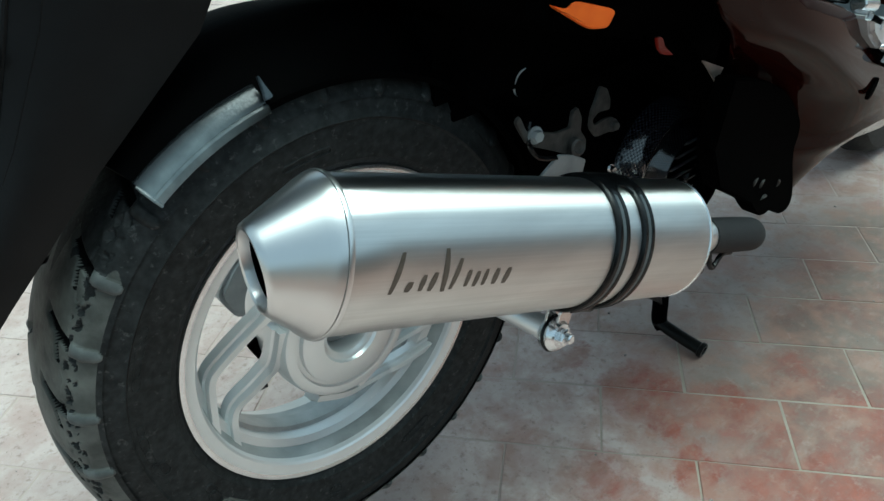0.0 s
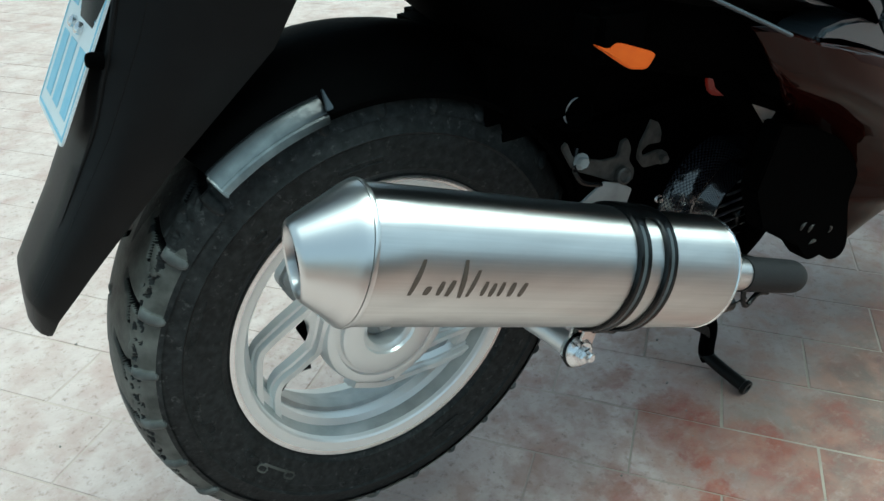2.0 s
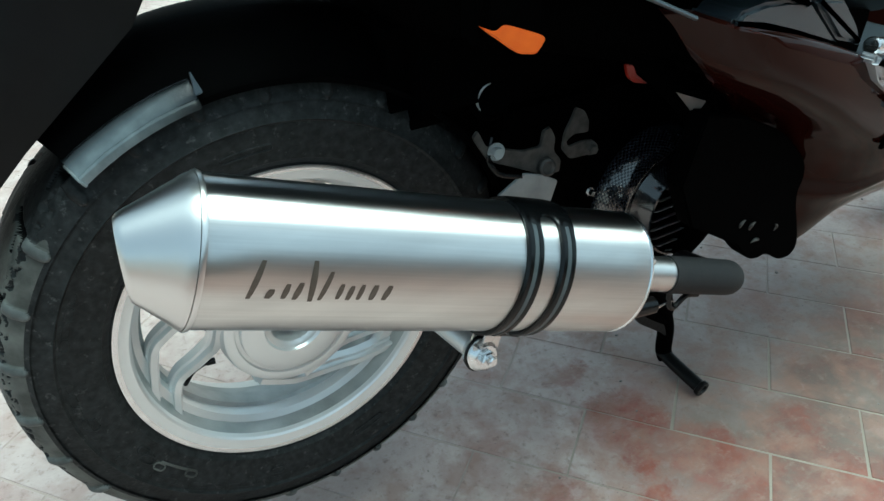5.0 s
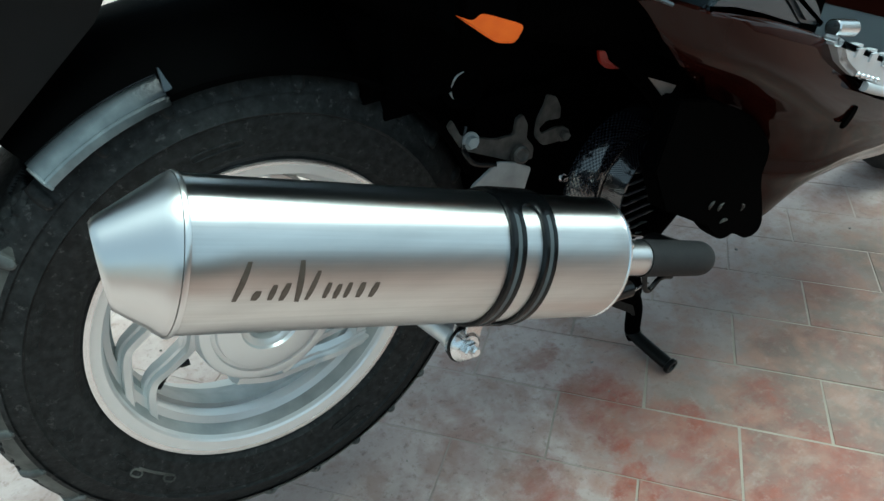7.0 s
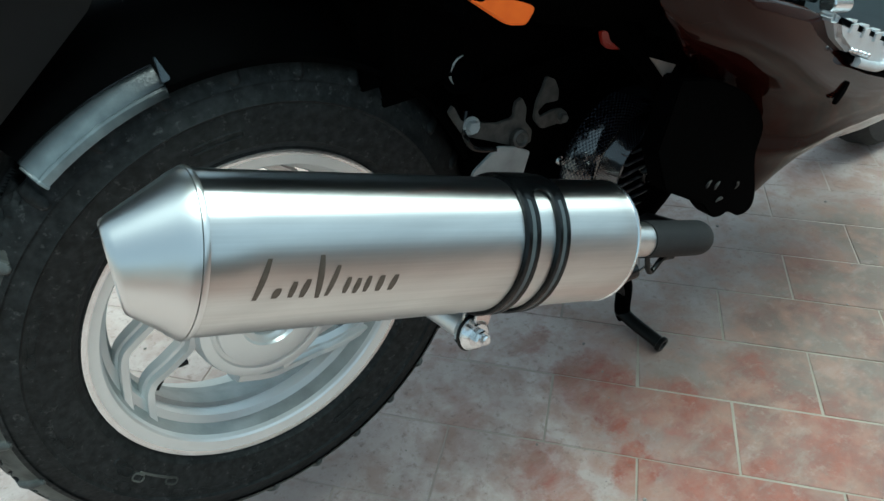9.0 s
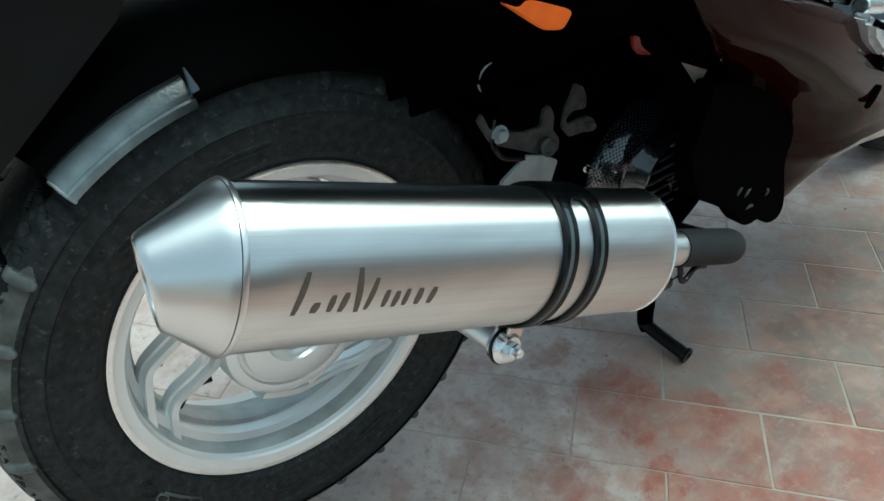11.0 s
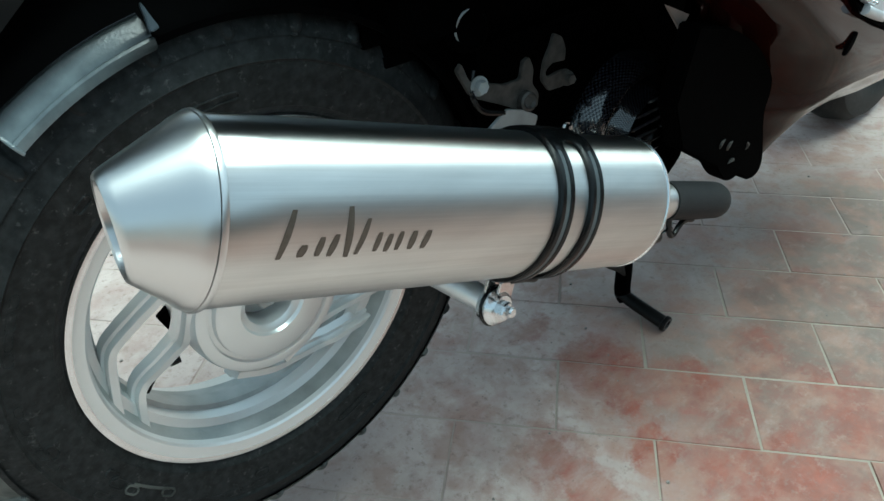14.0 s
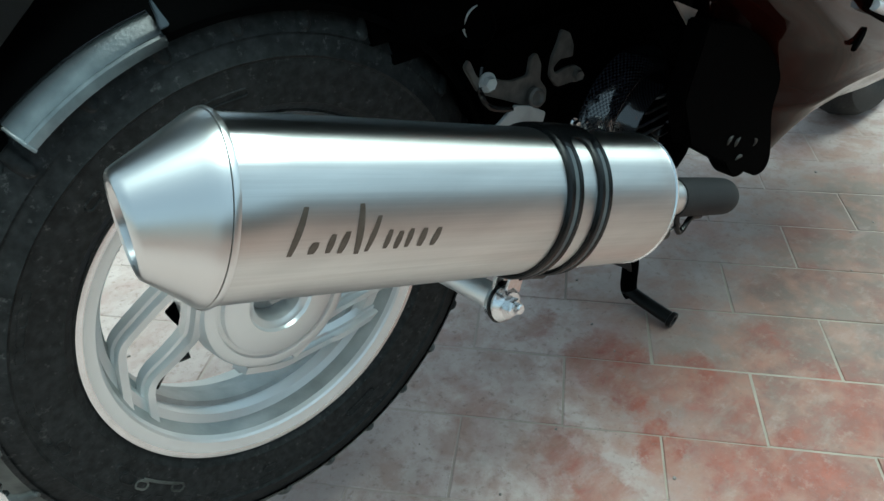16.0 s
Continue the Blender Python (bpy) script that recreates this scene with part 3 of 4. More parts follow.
part("axle_nut", merge(lathe(WC, AXLE, [(0.013, 0.0), (0.013, 0.0185), (0.03, 0.0190)], 32, caps=False), lathe(WC, AXLE, [(0.0, 0.0), (0.0, 0.008), (0.0015, 0.0095), (0.013, 0.0095)], 6, caps=False)), ALLOY_DIRTY, wheel, "dark recessed axle nut")
def on(r, a, y):
    return WC + Vector((r * math.cos(a), y, r * math.sin(a)))


SPOKES = (((-0.0560, 0.030, 0.006), (-0.0600, 0.014, 0.008), (-0.0640, -0.002, 0.012), (-0.0680, -0.0105, 0.016), (-0.0800, -0.0235, 0.022), (-0.0930, -0.0355, 0.028), (-0.0995, -0.0430, 0.029), (-0.1030, -0.0520, 0.028), (-0.1060, -0.0640, 0.024), (-0.1090, -0.0760, 0.019)),
          ((-0.030, 0.060, 0.010), (-0.060, 0.0425, 0.014), (-0.082, 0.0245, 0.022), (-0.1020, 0.0065, 0.029), (-0.1090, -0.001, 0.030), (-0.1130, -0.010, 0.028), (-0.1170, -0.026, 0.024), (-0.1210, -0.046, 0.019)))
# a raised rib along the front of each spoke, wider behind
RIBBED = [(0.50, -1.15), (0.62, -0.95), (0.62, -0.40), (1.0, -0.25), (1.0, 0.9), (-1.0, 0.9), (-1.0, -0.25), (-0.62, -0.40), (-0.62, -0.95), (-0.50, -1.15)]
for k in range(3):
    turn = Matrix.Rotation(radians(-120 * k), 3, "Y")
    for line in SPOKES:
        beam = [WC + turn @ Vector((x, y, z)) for x, z, y in line]
        part("spoke", sweep(beam, lambda t: 0.0056 - 0.0003 * t, 8, 1.45, 6, up=AXLE, form=RIBBED), ALLOY, wheel, smooth=28)
valve = WC + Vector((-0.080, 0.034, -0.043))
part("valve", merge(sweep([valve + Vector((-0.014, 0.002, -0.016)), valve + Vector((-0.004, 0, -0.003)), valve + Vector((0.008, -0.002, 0.003))], 0.0018, 10), sweep([valve + Vector((0.007, -0.002, 0.003)), valve + Vector((0.015, -0.003, 0.003))], 0.0030, 10)), STRAP, wheel, "rubber tyre valve with cap")
part("brake_lever", prism(rounded([(-0.070, 0.268), (-0.056, 0.276), (-0.050, 0.262), (-0.059, 0.250), (-0.064, 0.252)], 0.15), (0, 0.044, 0), (1, 0, 0), (0, 0, 1), 0.006, 0.001), MATT, scooter, "black brake lever behind the wheel")
part("gear_case", prism(rounded([(-0.053, 0.260), (-0.030, 0.290), (0.03, 0.30), (0.06, 0.26), (0.02, 0.215), (-0.038, 0.226)], 0.25), (0, 0.150, 0), (1, 0, 0), (0, 0, 1), 0.02, 0.004), ALLOY_DIRTY, scooter, "dull grey gear casing behind the wheel")

# silencer
S0 = Vector((-0.083, -0.1235, 0.4376))
SD = Vector((math.cos(-0.100) * math.cos(-0.3462), math.sin(-0.100) * math.cos(-0.3462), math.sin(-0.3462)))
SL, OV = 0.319, (0.88, 1.0)


def rad(s):
    return 0.0452 + 0.0028 * s / SL


silencer = part("silencer", lathe(S0, SD, [(0.0, rad(0) - 0.001), (0.0015, rad(0))] + [(SL * k / 12, rad(SL * k / 12)) for k in range(1, 12)] + [(SL - 0.006, rad(SL)), (SL - 0.0025, rad(SL) - 0.0012), (SL - 0.0004, rad(SL) - 0.0045), (SL, rad(SL) - 0.009), (SL + 0.0008, 0.020)], 128, OV), STEEL, scooter,
                "brushed stainless steel exhaust silencer")
def slanted(profile, n=112):
    """Rings about the silencer's axis that sink and slant towards the mouth: place, radius, drop, slant up, slant out."""
    rings = []
    for s_, r_, drop, k_, j_ in profile:
        rings.append([S0 + SD * (s_ - k_ * math.sin(a) - j_ * math.cos(a)) + uu * (r_ * OV[0] * math.cos(a)) + vv * (drop + r_ * math.sin(a)) for a in (2 * math.pi * q / n for q in range(n))])
    return rings_mesh(rings, caps=False)


uu, vv = frame_of(SD)[1:]
uu = uu if uu.y < 0 else -uu
part("end_cone", slanted(((-0.0026, rad(0) - 0.004, 0, 0, 0), (-0.0028, rad(0) + 0.0004, 0, 0, 0), (-0.0050, rad(0) - 0.0006, 0, 0, 0), (-0.0075, rad(0) - 0.0022, -0.0002, 0.0004, 0.0002), (-0.0100, rad(0) - 0.0044, -0.0006, 0.0010, 0.0002), (-0.0305, 0.0262, -0.0058, 0.0066, 0.0008), (-0.0328, 0.0244, -0.0064, 0.0070, 0.0008),
     (-0.0336, 0.0226, -0.0065, 0.0070, 0.0008), (-0.0330, 0.0208, -0.0065, 0.0070, 0.0008), (-0.0300, 0.0196, -0.0062, 0.0066, 0.0008), (-0.0120, 0.0180, -0.003, 0.003, 0.0004))), CONE, silencer,
     "satin steel tapered end cap")
part("seam_ring", lathe(S0, SD, [(-0.0026, rad(0) - 0.002), (-0.0024, rad(0) + 0.0011), (-0.0010, rad(0) + 0.0016), (0.0006, rad(0) + 0.0011), (0.0010, rad(0) - 0.002)], 112, OV, loop=True, caps=False), CONE, silencer)
part("outlet_tube", slanted(((-0.020, 0.0192, -0.005, 0.005, 0.0008), (-0.0275, 0.0190, -0.006, 0.0062, 0.0008), (-0.0275, 0.0172, -0.006, 0.0062, 0.0008), (0.02, 0.0150, 0, 0, 0), (0.02, 0.0005, 0, 0, 0)), 48), MATT, silencer, "sooty dark outlet")
part("end_rim", lathe(S0, SD, [(SL - 0.0048, rad(SL) - 0.0006), (SL - 0.0040, rad(SL) + 0.0007), (SL - 0.0026, rad(SL) + 0.0004), (SL - 0.0022, rad(SL) - 0.0012)], 112, OV, loop=True, caps=False), CHROME, silencer, "bright rolled rim of the silencer end")
# etched mark, drawn as slanted strokes
d_, u_, v_ = frame_of(SD)


def skin(s, h, lift=0.0002):
    """A place on the silencer's outer skin, s along it and h above its middle line."""
    r = rad(s) + lift
    a = math.asin(max(-1, min(1, h / (r * OV[1]))))
    return S0 + d_ * s + u_ * (r * OV[0] * math.cos(a)) * UP_SIDE + v_ * (r * OV[1] * math.sin(a))


UP_SIDE = 1 if u_.y < 0 else -1


def stroke(points, wide):
    bm = bmesh.new()
    last = None
    dense = []
    for (s0, h0), (s1, h1) in zip(points, points[1:]):
        dense += [(s0 + (s1 - s0) * k / 6, h0 + (h1 - h0) * k / 6) for k in range(6)]
    dense.append(points[-1])
    for i, (s, h) in enumerate(dense):
        t = i / (len(dense) - 1)
        w = wide * (0.75 + 0.35 * math.sin(math.pi * t))
        pair = [bm.verts.new(skin(s - w, h)), bm.verts.new(skin(s + w, h))]
        if last:
            bm.faces.new((last[0], last[1], pair[1], pair[0]))
        last = pair
    return bm


for s0, h0, h1, lean, wide in ((0.0245, -0.0050, 0.0175, 0.006, 0.0013), (0.0335, -0.0045, 0.0015, 0.002, 0.0016), (0.0410, -0.0045, 0.0050, 0.002, 0.0013), (0.0465, -0.0050, 0.0060, 0.003, 0.0014),
                               (0.0545, -0.0060, 0.0185, 0.000, 0.0014), (0.0590, -0.0050, 0.0130, 0.005, 0.0012), (0.0680, -0.0040, 0.0060, 0.002, 0.0012), (0.0735, -0.0045, 0.0050, 0.002, 0.0013),
                               (0.0790, -0.0040, 0.0060, 0.002, 0.0012), (0.0860, -0.0040, 0.0060, 0.002, 0.0015), (0.0930, -0.0040, 0.0060, 0.003, 0.0015)):
    s0 = 0.0245 + (s0 - 0.0245) * 1.16
    part("etched_stroke", stroke([(s0, h0), (s0 + lean, h1)], wide * 1.25), ENGRAVE, silencer)
# clamp straps
for s, wide in ((0.2065, 0.0128), (0.2340, 0.0122)):
    r = rad(s)
    h = wide / 2
    strap = part("clamp_strap", lathe(S0, SD, [(s - h, r - 0.001), (s - h, r + 0.0022), (s - h + 0.0012, r + 0.0034), (s - 0.0022, r + 0.0034), (s - 0.0014, r + 0.0022), (s + 0.0014, r + 0.0022), (s + 0.0022, r + 0.0034),
                 (s + h - 0.0012, r + 0.0034), (s + h, r + 0.0022), (s + h, r - 0.001)], 112, OV, loop=True, caps=False, tilt=-0.05), STRAP, silencer, "black rubber-edged clamp strap")
    # grey line painted in for the sheen in the rubber groove
    part("sheen_band", lathe(S0, SD, [(s - 0.0018, r + 0.001), (s - 0.0016, r + 0.0029), (s + 0.0016, r + 0.0029), (s + 0.0018, r + 0.001)], 112, OV, loop=True, caps=False, tilt=-0.05), STRAP_SHEEN, strap)
def around(s_, deg, lift):
    """A place on the silencer's skin, deg from its outer side up to its top."""
    r_ = rad(s_) + lift
    return S0 + d_ * (s_ + 0.05 * r_ * math.sin(radians(deg))) + u_ * (UP_SIDE * r_ * OV[0] * math.cos(radians(deg))) + v_ * (r_ * math.sin(radians(deg)))


saddle = []
for k in range(25):
    s_ = 0.1995 + 0.0418 * k / 24
    hollow = max(0.0, 1 - ((s_ - 0.2203) / 0.0085) ** 2) ** 0.5
    a0 = 58 + 17 * hollow
    fall = 0.0012 * (abs(k - 12) / 12) ** 6
    saddle.append([around(s_, a0 + (128 - a0) * q / 10, 0.0039 - fall - 0.0012 * (1 - q / 10) ** 6) for q in range(11)] + [around(s_, a0 + (128 - a0) * q / 10, 0.0008) for q in range(10, -1, -1)])
part("clamp_bridge", rings_mesh(saddle), STRAP, silencer, "rubber saddle joining the two straps")
tail_at = S0 + SD * 0.236 - v_ * (rad(0.236) + 0.001) + u_ * UP_SIDE * 0.006
part("strap_tail", sweep([tail_at + SD * -0.014, tail_at, tail_at + SD * 0.010 - v_ * 0.001], 0.0075, 8, 0.4, 4, up=(0, 1, 0)), STRAP, silencer)
# inlet pipe
E0 = S0 + SD * 0.313
part("inlet_collar", lathe(E0, SD, [(-0.001, 0.0150), (0.003, 0.0146), (0.066, 0.0146), (0.0665, 0.0138)], 48, caps=False), CONE, silencer, "bright steel inlet collar")
PB_ = E0 + SD * 0.124
pipe_pts = [E0 + SD * 0.0625, E0 + SD * 0.085, PB_, PB_ + Vector((0.019, 0.002, -0.009)), PB_ + Vector((0.031, 0.014, -0.020)), PB_ + Vector((0.042, 0.036, -0.036)), PB_ + Vector((0.05, 0.075, -0.05))]
part("exhaust_pipe", sweep(pipe_pts, 0.0158, 28), PIPE, scooter, "matt dark wrapped exhaust pipe bending under the engine")
sp = E0 + SD * 0.047 + Vector((0, -0.007, -0.0270))
part("spring_sleeve", sweep([E0 + SD * 0.010 + Vector((0, -0.009, -0.0345)), sp], 0.0078, 12), STRAP, scooter, "black rubber sleeve over a retaining spring")
part("spring_hook", sweep([sp, sp + SD * 0.008 + Vector((0, 0, -0.002)), sp + SD * 0.016 + Vector((0, 0, 0.002)), sp + SD * 0.024 + Vector((0, 0, 0.0045))], 0.0012, 8), CHROME, scooter)
part("spring_bracket", sweep([sp + SD * 0.017 + Vector((0, 0, 0.014)), sp + SD * 0.018 + Vector((0, -0.002, 0.001)), sp + SD * 0.024 + Vector((0, -0.002, -0.001)), sp + SD * 0.038 + Vector((0, 0, 0.010)), sp + SD * 0.052 + Vector((0, 0, 0.012))], 0.0024, 8), STRAP, scooter)
for a in (40, -35, 215):
    q = E0 + SD * 0.006 + u_ * UP_SIDE * 0.036 * math.cos(radians(a)) + v_ * 0.040 * math.sin(radians(a))
    part("end_screw", lathe(q, SD, [(-0.002, 0.0042), (0.002, 0.0042), (0.0042, 0.003), (0.0046, 0.001)], 16), CHROME, silencer)
# silencer mount
part("mount_arm", merge(sweep([(0.078, -0.035, 0.300), (0.089, -0.075, 0.294), (0.100, -0.128, 0.288)], 0.0095, 16, 1.0, 6), lathe((0.081, -0.05, 0.299), (0.1, -1, -0.05), [(0, 0.012), (0.01, 0.012)], 20)), ALLOY, scooter, "silver silencer mounting arm")
BOLT = Vector((0.1045, -0.1305, 0.2825))
BD = (0.02, -1.0, 0.20)
mount = part("mount_bolt", merge(lathe(BOLT, BD, [(0.0, 0.006), (0.0, 0.0140), (0.003, 0.0140), (0.003, 0.006)], 32), hex_bolt(BOLT + Vector(BD).normalized() * 0.0125, BD, 0.0066, 0.005, 0.004, 0.0040)), CHROME, scooter, "zinc bolt, nut and washers")
part("rubber_bush", lathe(BOLT, BD, [(0.003, 0.006), (0.003, 0.0145), (0.0045, 0.0152), (0.0055, 0.0145), (0.0055, 0.006)], 32), STRAP, mount)
part("flange_washer", lathe(BOLT, BD, [(0.0055, 0.006), (0.0055, 0.0138), (0.0072, 0.0138), (0.0085, 0.0125), (0.0105, 0.0118), (0.0125, 0.0095), (0.0125, 0.006)], 32), CHROME, mount)
for o in (-0.006, 0.014):
    part("clamp_tab", prism(rounded([(-0.009, -0.013), (0.009, -0.013), (0.012, 0.028), (-0.006, 0.028)], 0.3), BOLT + Vector((o * 0.3, -0.001 - o * 0.35, 0.004)), (1, 0.05, 0), (0.25, 0, 1), 0.0022, 0.0006), CHROME, mount)
for q in ((0.103, -0.141, 0.3135), (0.119, -0.142, 0.3105)):
    part("clamp_screw", hex_bolt(Vector(q), (0.1, -1, -0.1), 0.0042, 0.004), CHROME, mount)

# inner mudguard over the tyre
def hugger_ring(a, k=1.0):
    """Cross-section of the inner mudguard at angle a above the axle line, seen along the wheel."""
    sec = [(-0.0140, 0.2105), (-0.0165, 0.2107), (-0.0165, 0.2150), (-0.0125, 0.2170), (-0.0070, 0.2235), (0.0040, 0.2350), (0.016, 0.2455), (0.032, 0.2540), (0.047, 0.2555), (0.064, 0.2545), (0.086, 0.250), (0.100, 0.240), (0.106, 0.226), (0.108, 0.2165),
           (0.110, 0.206), (0.1065, 0.206), (0.103, 0.225), (0.097, 0.2375), (0.084, 0.2465), (0.047, 0.2515), (0.018, 0.2410), (0.007, 0.2310), (-0.004, 0.2205), (-0.0105, 0.2125)]
    skew = radians(0.0) if a < radians(110) else (a - radians(110)) * 0.30
    return [WC + Vector((r * math.cos(a + skew * max(0.0, (y + 0.014) / 0.12)), y, r * math.sin(a + skew * max(0.0, (y + 0.014) / 0.12)))) for y, r in sec]


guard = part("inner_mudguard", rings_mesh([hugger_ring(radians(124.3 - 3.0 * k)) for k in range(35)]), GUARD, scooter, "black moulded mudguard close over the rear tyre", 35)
def flank_ring(a):
    sec = [(-0.0150, 0.2095), (-0.0176, 0.2093), (-0.0180, 0.2115), (-0.0178, 0.2148), (-0.0166, 0.2160), (-0.0150, 0.2160), (-0.0146, 0.2174), (-0.0128, 0.2192), (-0.0103, 0.2218), (-0.0075, 0.2243), (-0.0048, 0.2264), (-0.0038, 0.2266), (-0.0060, 0.2220)]
    return [WC + Vector((r * math.cos(a), y, r * math.sin(a))) for y, r in sec]


# grey here stands in for sky reflected on black plastic
part("mudguard_end", rings_mesh([flank_ring(radians(124.8 - 1.2 * k)) for k in range(21)]), GUARD_SHEEN, guard, "mudguard flank with its sky sheen painted grey", 30)
part("rolled_end", sweep([flank_ring(radians(125.0))[k] for k in (1, 2, 3, 4, 6, 7, 8, 9)], 0.0012, 8, steps=3), GUARD_SHEEN, guard)
tab_a = radians(100.5)
part("mudguard_tab", prism(rounded([(-0.0030, -0.003), (0.0036, -0.003), (0.0018, 0.004), (0.0004, 0.012), (-0.0008, 0.012), (-0.0012, 0.004)], 0.3), WC + Vector((0.221 * math.cos(tab_a), -0.0155, 0.221 * math.sin(tab_a))), (1, 0, 0.2), (-0.1, 0.45, 1), 0.0045, 0.0006), GREY, guard)

# rear mudguard with number plate
def guard_section(t):
    """Rear mudguard: from the tail (0) to the lower tip (1)."""
    fx, fz = [(-0.030, 0.585), (-0.068, 0.530), (-0.147, 0.465), (-0.214, 0.402), (-0.242, 0.372), (-0.249, 0.357)], [(-0.140, 0.612), (-0.163, 0.552), (-0.186, 0.497), (-0.220, 0.441), (-0.2545, 0.392), (-0.2590, 0.366)]
    x = t * (len(fx) - 1)
    i = min(int(x), len(fx) - 2)
    f = Vector(fx[i]).lerp(Vector(fx[i + 1]), x - i)
    b = Vector(fz[i]).lerp(Vector(fz[i + 1]), x - i)
    half = 0.052 - 0.020 * t ** 3
    m = 0.047
    out = []
    for y, k in ((-half + 0.001, 0.0), (-half - 0.001, 0.25), (-half, 0.58), (-half + 0.004, 0.80), (-half + 0.013, 1.0), (-half * 0.4, 1.07), (half * 0.4, 1.07), (half - 0.010, 1.0), (half - 0.003, 0.92), (half, 0.75), (half - 0.001, 0.0), (half - 0.005, 0.0), (half - 0.006, 0.85), (0.0, 0.93), (-half + 0.006, 0.85), (-half + 0.005, 0.0)):
        p = f.lerp(b, k)
        out.append((p.x, m + y, p.y))
    return out


rear = part("rear_mudguard", rings_mesh([guard_section(k / 30) for k in range(31)]), PLASTIC, scooter, "long black plastic rear mudguard carrying the number plate", 30)
part("guard_ridge", sweep([guard_section(k / 24)[4] for k in range(1, 16)], lambda t: 0.0020 * (1 - t ** 3), 8, steps=1), PLASTIC, rear)
PB, PU, PW = Vector((-0.2077, 0.0102, 0.4890)), Vector((0.510, 0.0, 0.860)), Vector((0.0, 1.0, 0.0))
plate = part("number_plate", prism(rounded([(0, 0), (0.105, 0), (0.105, 0.150), (0, 0.150)], 0.05), PB, PW, PU, 0.0012), PLATE, scooter, "white number plate with blue print")
PN = PW.cross(PU)
for a0, a1, b0, b1 in ((0.003, 0.102, 0.003, 0.0050), (0.003, 0.102, 0.145, 0.147), (0.003, 0.005, 0.005, 0.145), (0.100, 0.102, 0.005, 0.145),
                       (0.012, 0.031, 0.014, 0.059), (0.042, 0.062, 0.014, 0.059), (0.071, 0.090, 0.014, 0.059), (0.014, 0.034, 0.078, 0.122), (0.043, 0.063, 0.078, 0.122), (0.072, 0.092, 0.078, 0.122)):
    part("plate_bar", prism([(a0, b0), (a1, b0), (a1, b1), (a0, b1)], PB - PN * 0.0004, PW, PU, 0.0003), BLUE, plate)
for a0 in (0.042, 0.064):
    part("plate_screw", lathe(PB + PU * 0.068 + PW * a0 - PN * 0.0002, -PN, [(0, 0.0042), (0.003, 0.0042), (0.0045, 0.0025), (0.0046, 0.0)], 16), CHROME, plate)
for k in range(2):
    q = PB + PU * (0.070 + 0.0095 * k) + PW * 0.012 + PN * 0.003
    part("bracket_prong", sweep([q, q + Vector((0.007, 0, 0)), q + Vector((0.022, 0.0, -0.001))], 0.0020, 8), PLASTIC, rear)
part("guard_knob", lathe((-0.176, 0.004, 0.5395), (-1, -0.2, 0.3), [(-0.004, 0.0052), (0.002, 0.0052), (0.0045, 0.0040), (0.0055, 0.0)], 20), MATT, rear)
part("plate_bracket", sweep([PB + PU * 0.085 + PW * 0.05 + PN * 0.001, PB + PU * 0.082 + PW * 0.05 + PN * 0.02, PB + PU * 0.075 + PW * 0.048 + PN * 0.05], 0.004, 8), PLASTIC, rear)

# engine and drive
engine = part("engine", merge(block((0.335, 0.055, 0.335), (0.30, 0.14, 0.20), 0.02), block((0.285, 0.095, 0.42), (0.12, 0.10, 0.16), 0.018), block((0.30, 0.06, 0.47), (0.40, 0.18, 0.10), 0.018)), MATT, scooter, "scooter engine, darkened with the shade under the body")
FC = Vector((0.371, -0.010, 0.299))
GC = Vector((0.394, -0.010, 0.289))


def fan_ring(y, r, k):
    """A ring of the fan cover, sliding from its own middle to the grille's."""
    c = FC.lerp(GC, k)
    return [c + Vector((r * math.cos(a), -y, r * math.sin(a))) for a in (2 * math.pi * q / 96 for q in range(96))]


shroud = part("fan_shroud", rings_mesh([fan_ring(*q) for q in ((-0.02, 0.0775, 0), (0.018, 0.0785, 0), (0.029, 0.0778, 0.0), (0.0375, 0.0758, 0.01), (0.0445, 0.0728, 0.02), (0.0500, 0.0690, 0.05), (0.0532, 0.0655, 0.09), (0.0543, 0.0625, 0.15), (0.0535, 0.0605, 0.26), (0.049, 0.059, 0.42), (0.042, 0.057, 0.55), (0.041, 0.0540, 0.75), (0.046, 0.0535, 0.9), (0.056, 0.0525, 1), (0.0595, 0.0510, 1), (0.0600, 0.0490, 1), (0.057, 0.0475, 1), (0.050, 0.047, 1))], caps=False), CARBON, engine, "glossy carbon-look cooling fan cover")
shroud.data.materials.append(MATT)
for f in shroud.data.polygons:
    f.material_index = 1 if f.center.y > -0.043 and (f.center - FC).length > 0.064 else 0
grille = part("fan_grille", lathe(GC, (0, -1, 0), [(0.051, 0.0), (0.051, 0.0480)], 64, caps=False), MATT, engine, "black slatted fan grille")
for k in range(-4, 5):
    z = 0.0108 * k
    w = math.sqrt(max(0.0, 0.0472 ** 2 - z * z))
    part("slat", block(GC + Vector((0, -0.0590, z)), (2 * w, 0.008, 0.0011), 0.0003, Matrix.Rotation(radians(-28), 4, "X")), SLAT, grille)
part("grille_boss", lathe(GC, (0, -1, 0), [(0.050, 0.0135), (0.0625, 0.0130), (0.064, 0.0118), (0.062, 0.0095), (0.062, 0.0)], 32, caps=False), STRAP, grille)
# cast bracket over the silencer
br = part("engine_bracket", prism(rounded([(0.160, 0.421), (0.168, 0.405), (0.191, 0.397), (0.205, 0.392), (0.224, 0.391), (0.226, 0.405), (0.233, 0.407), (0.239, 0.396), (0.238, 0.384), (0.247, 0.373), (0.246, 0.361), (0.222, 0.366), (0.209, 0.373), (0.195, 0.380), (0.170, 0.392), (0.155, 0.416)], 0.2), (0, -0.041, 0), (1, 0, 0), (0, 0, 1), 0.004, 0.0006), CAST, engine, "grey cast engine bracket")
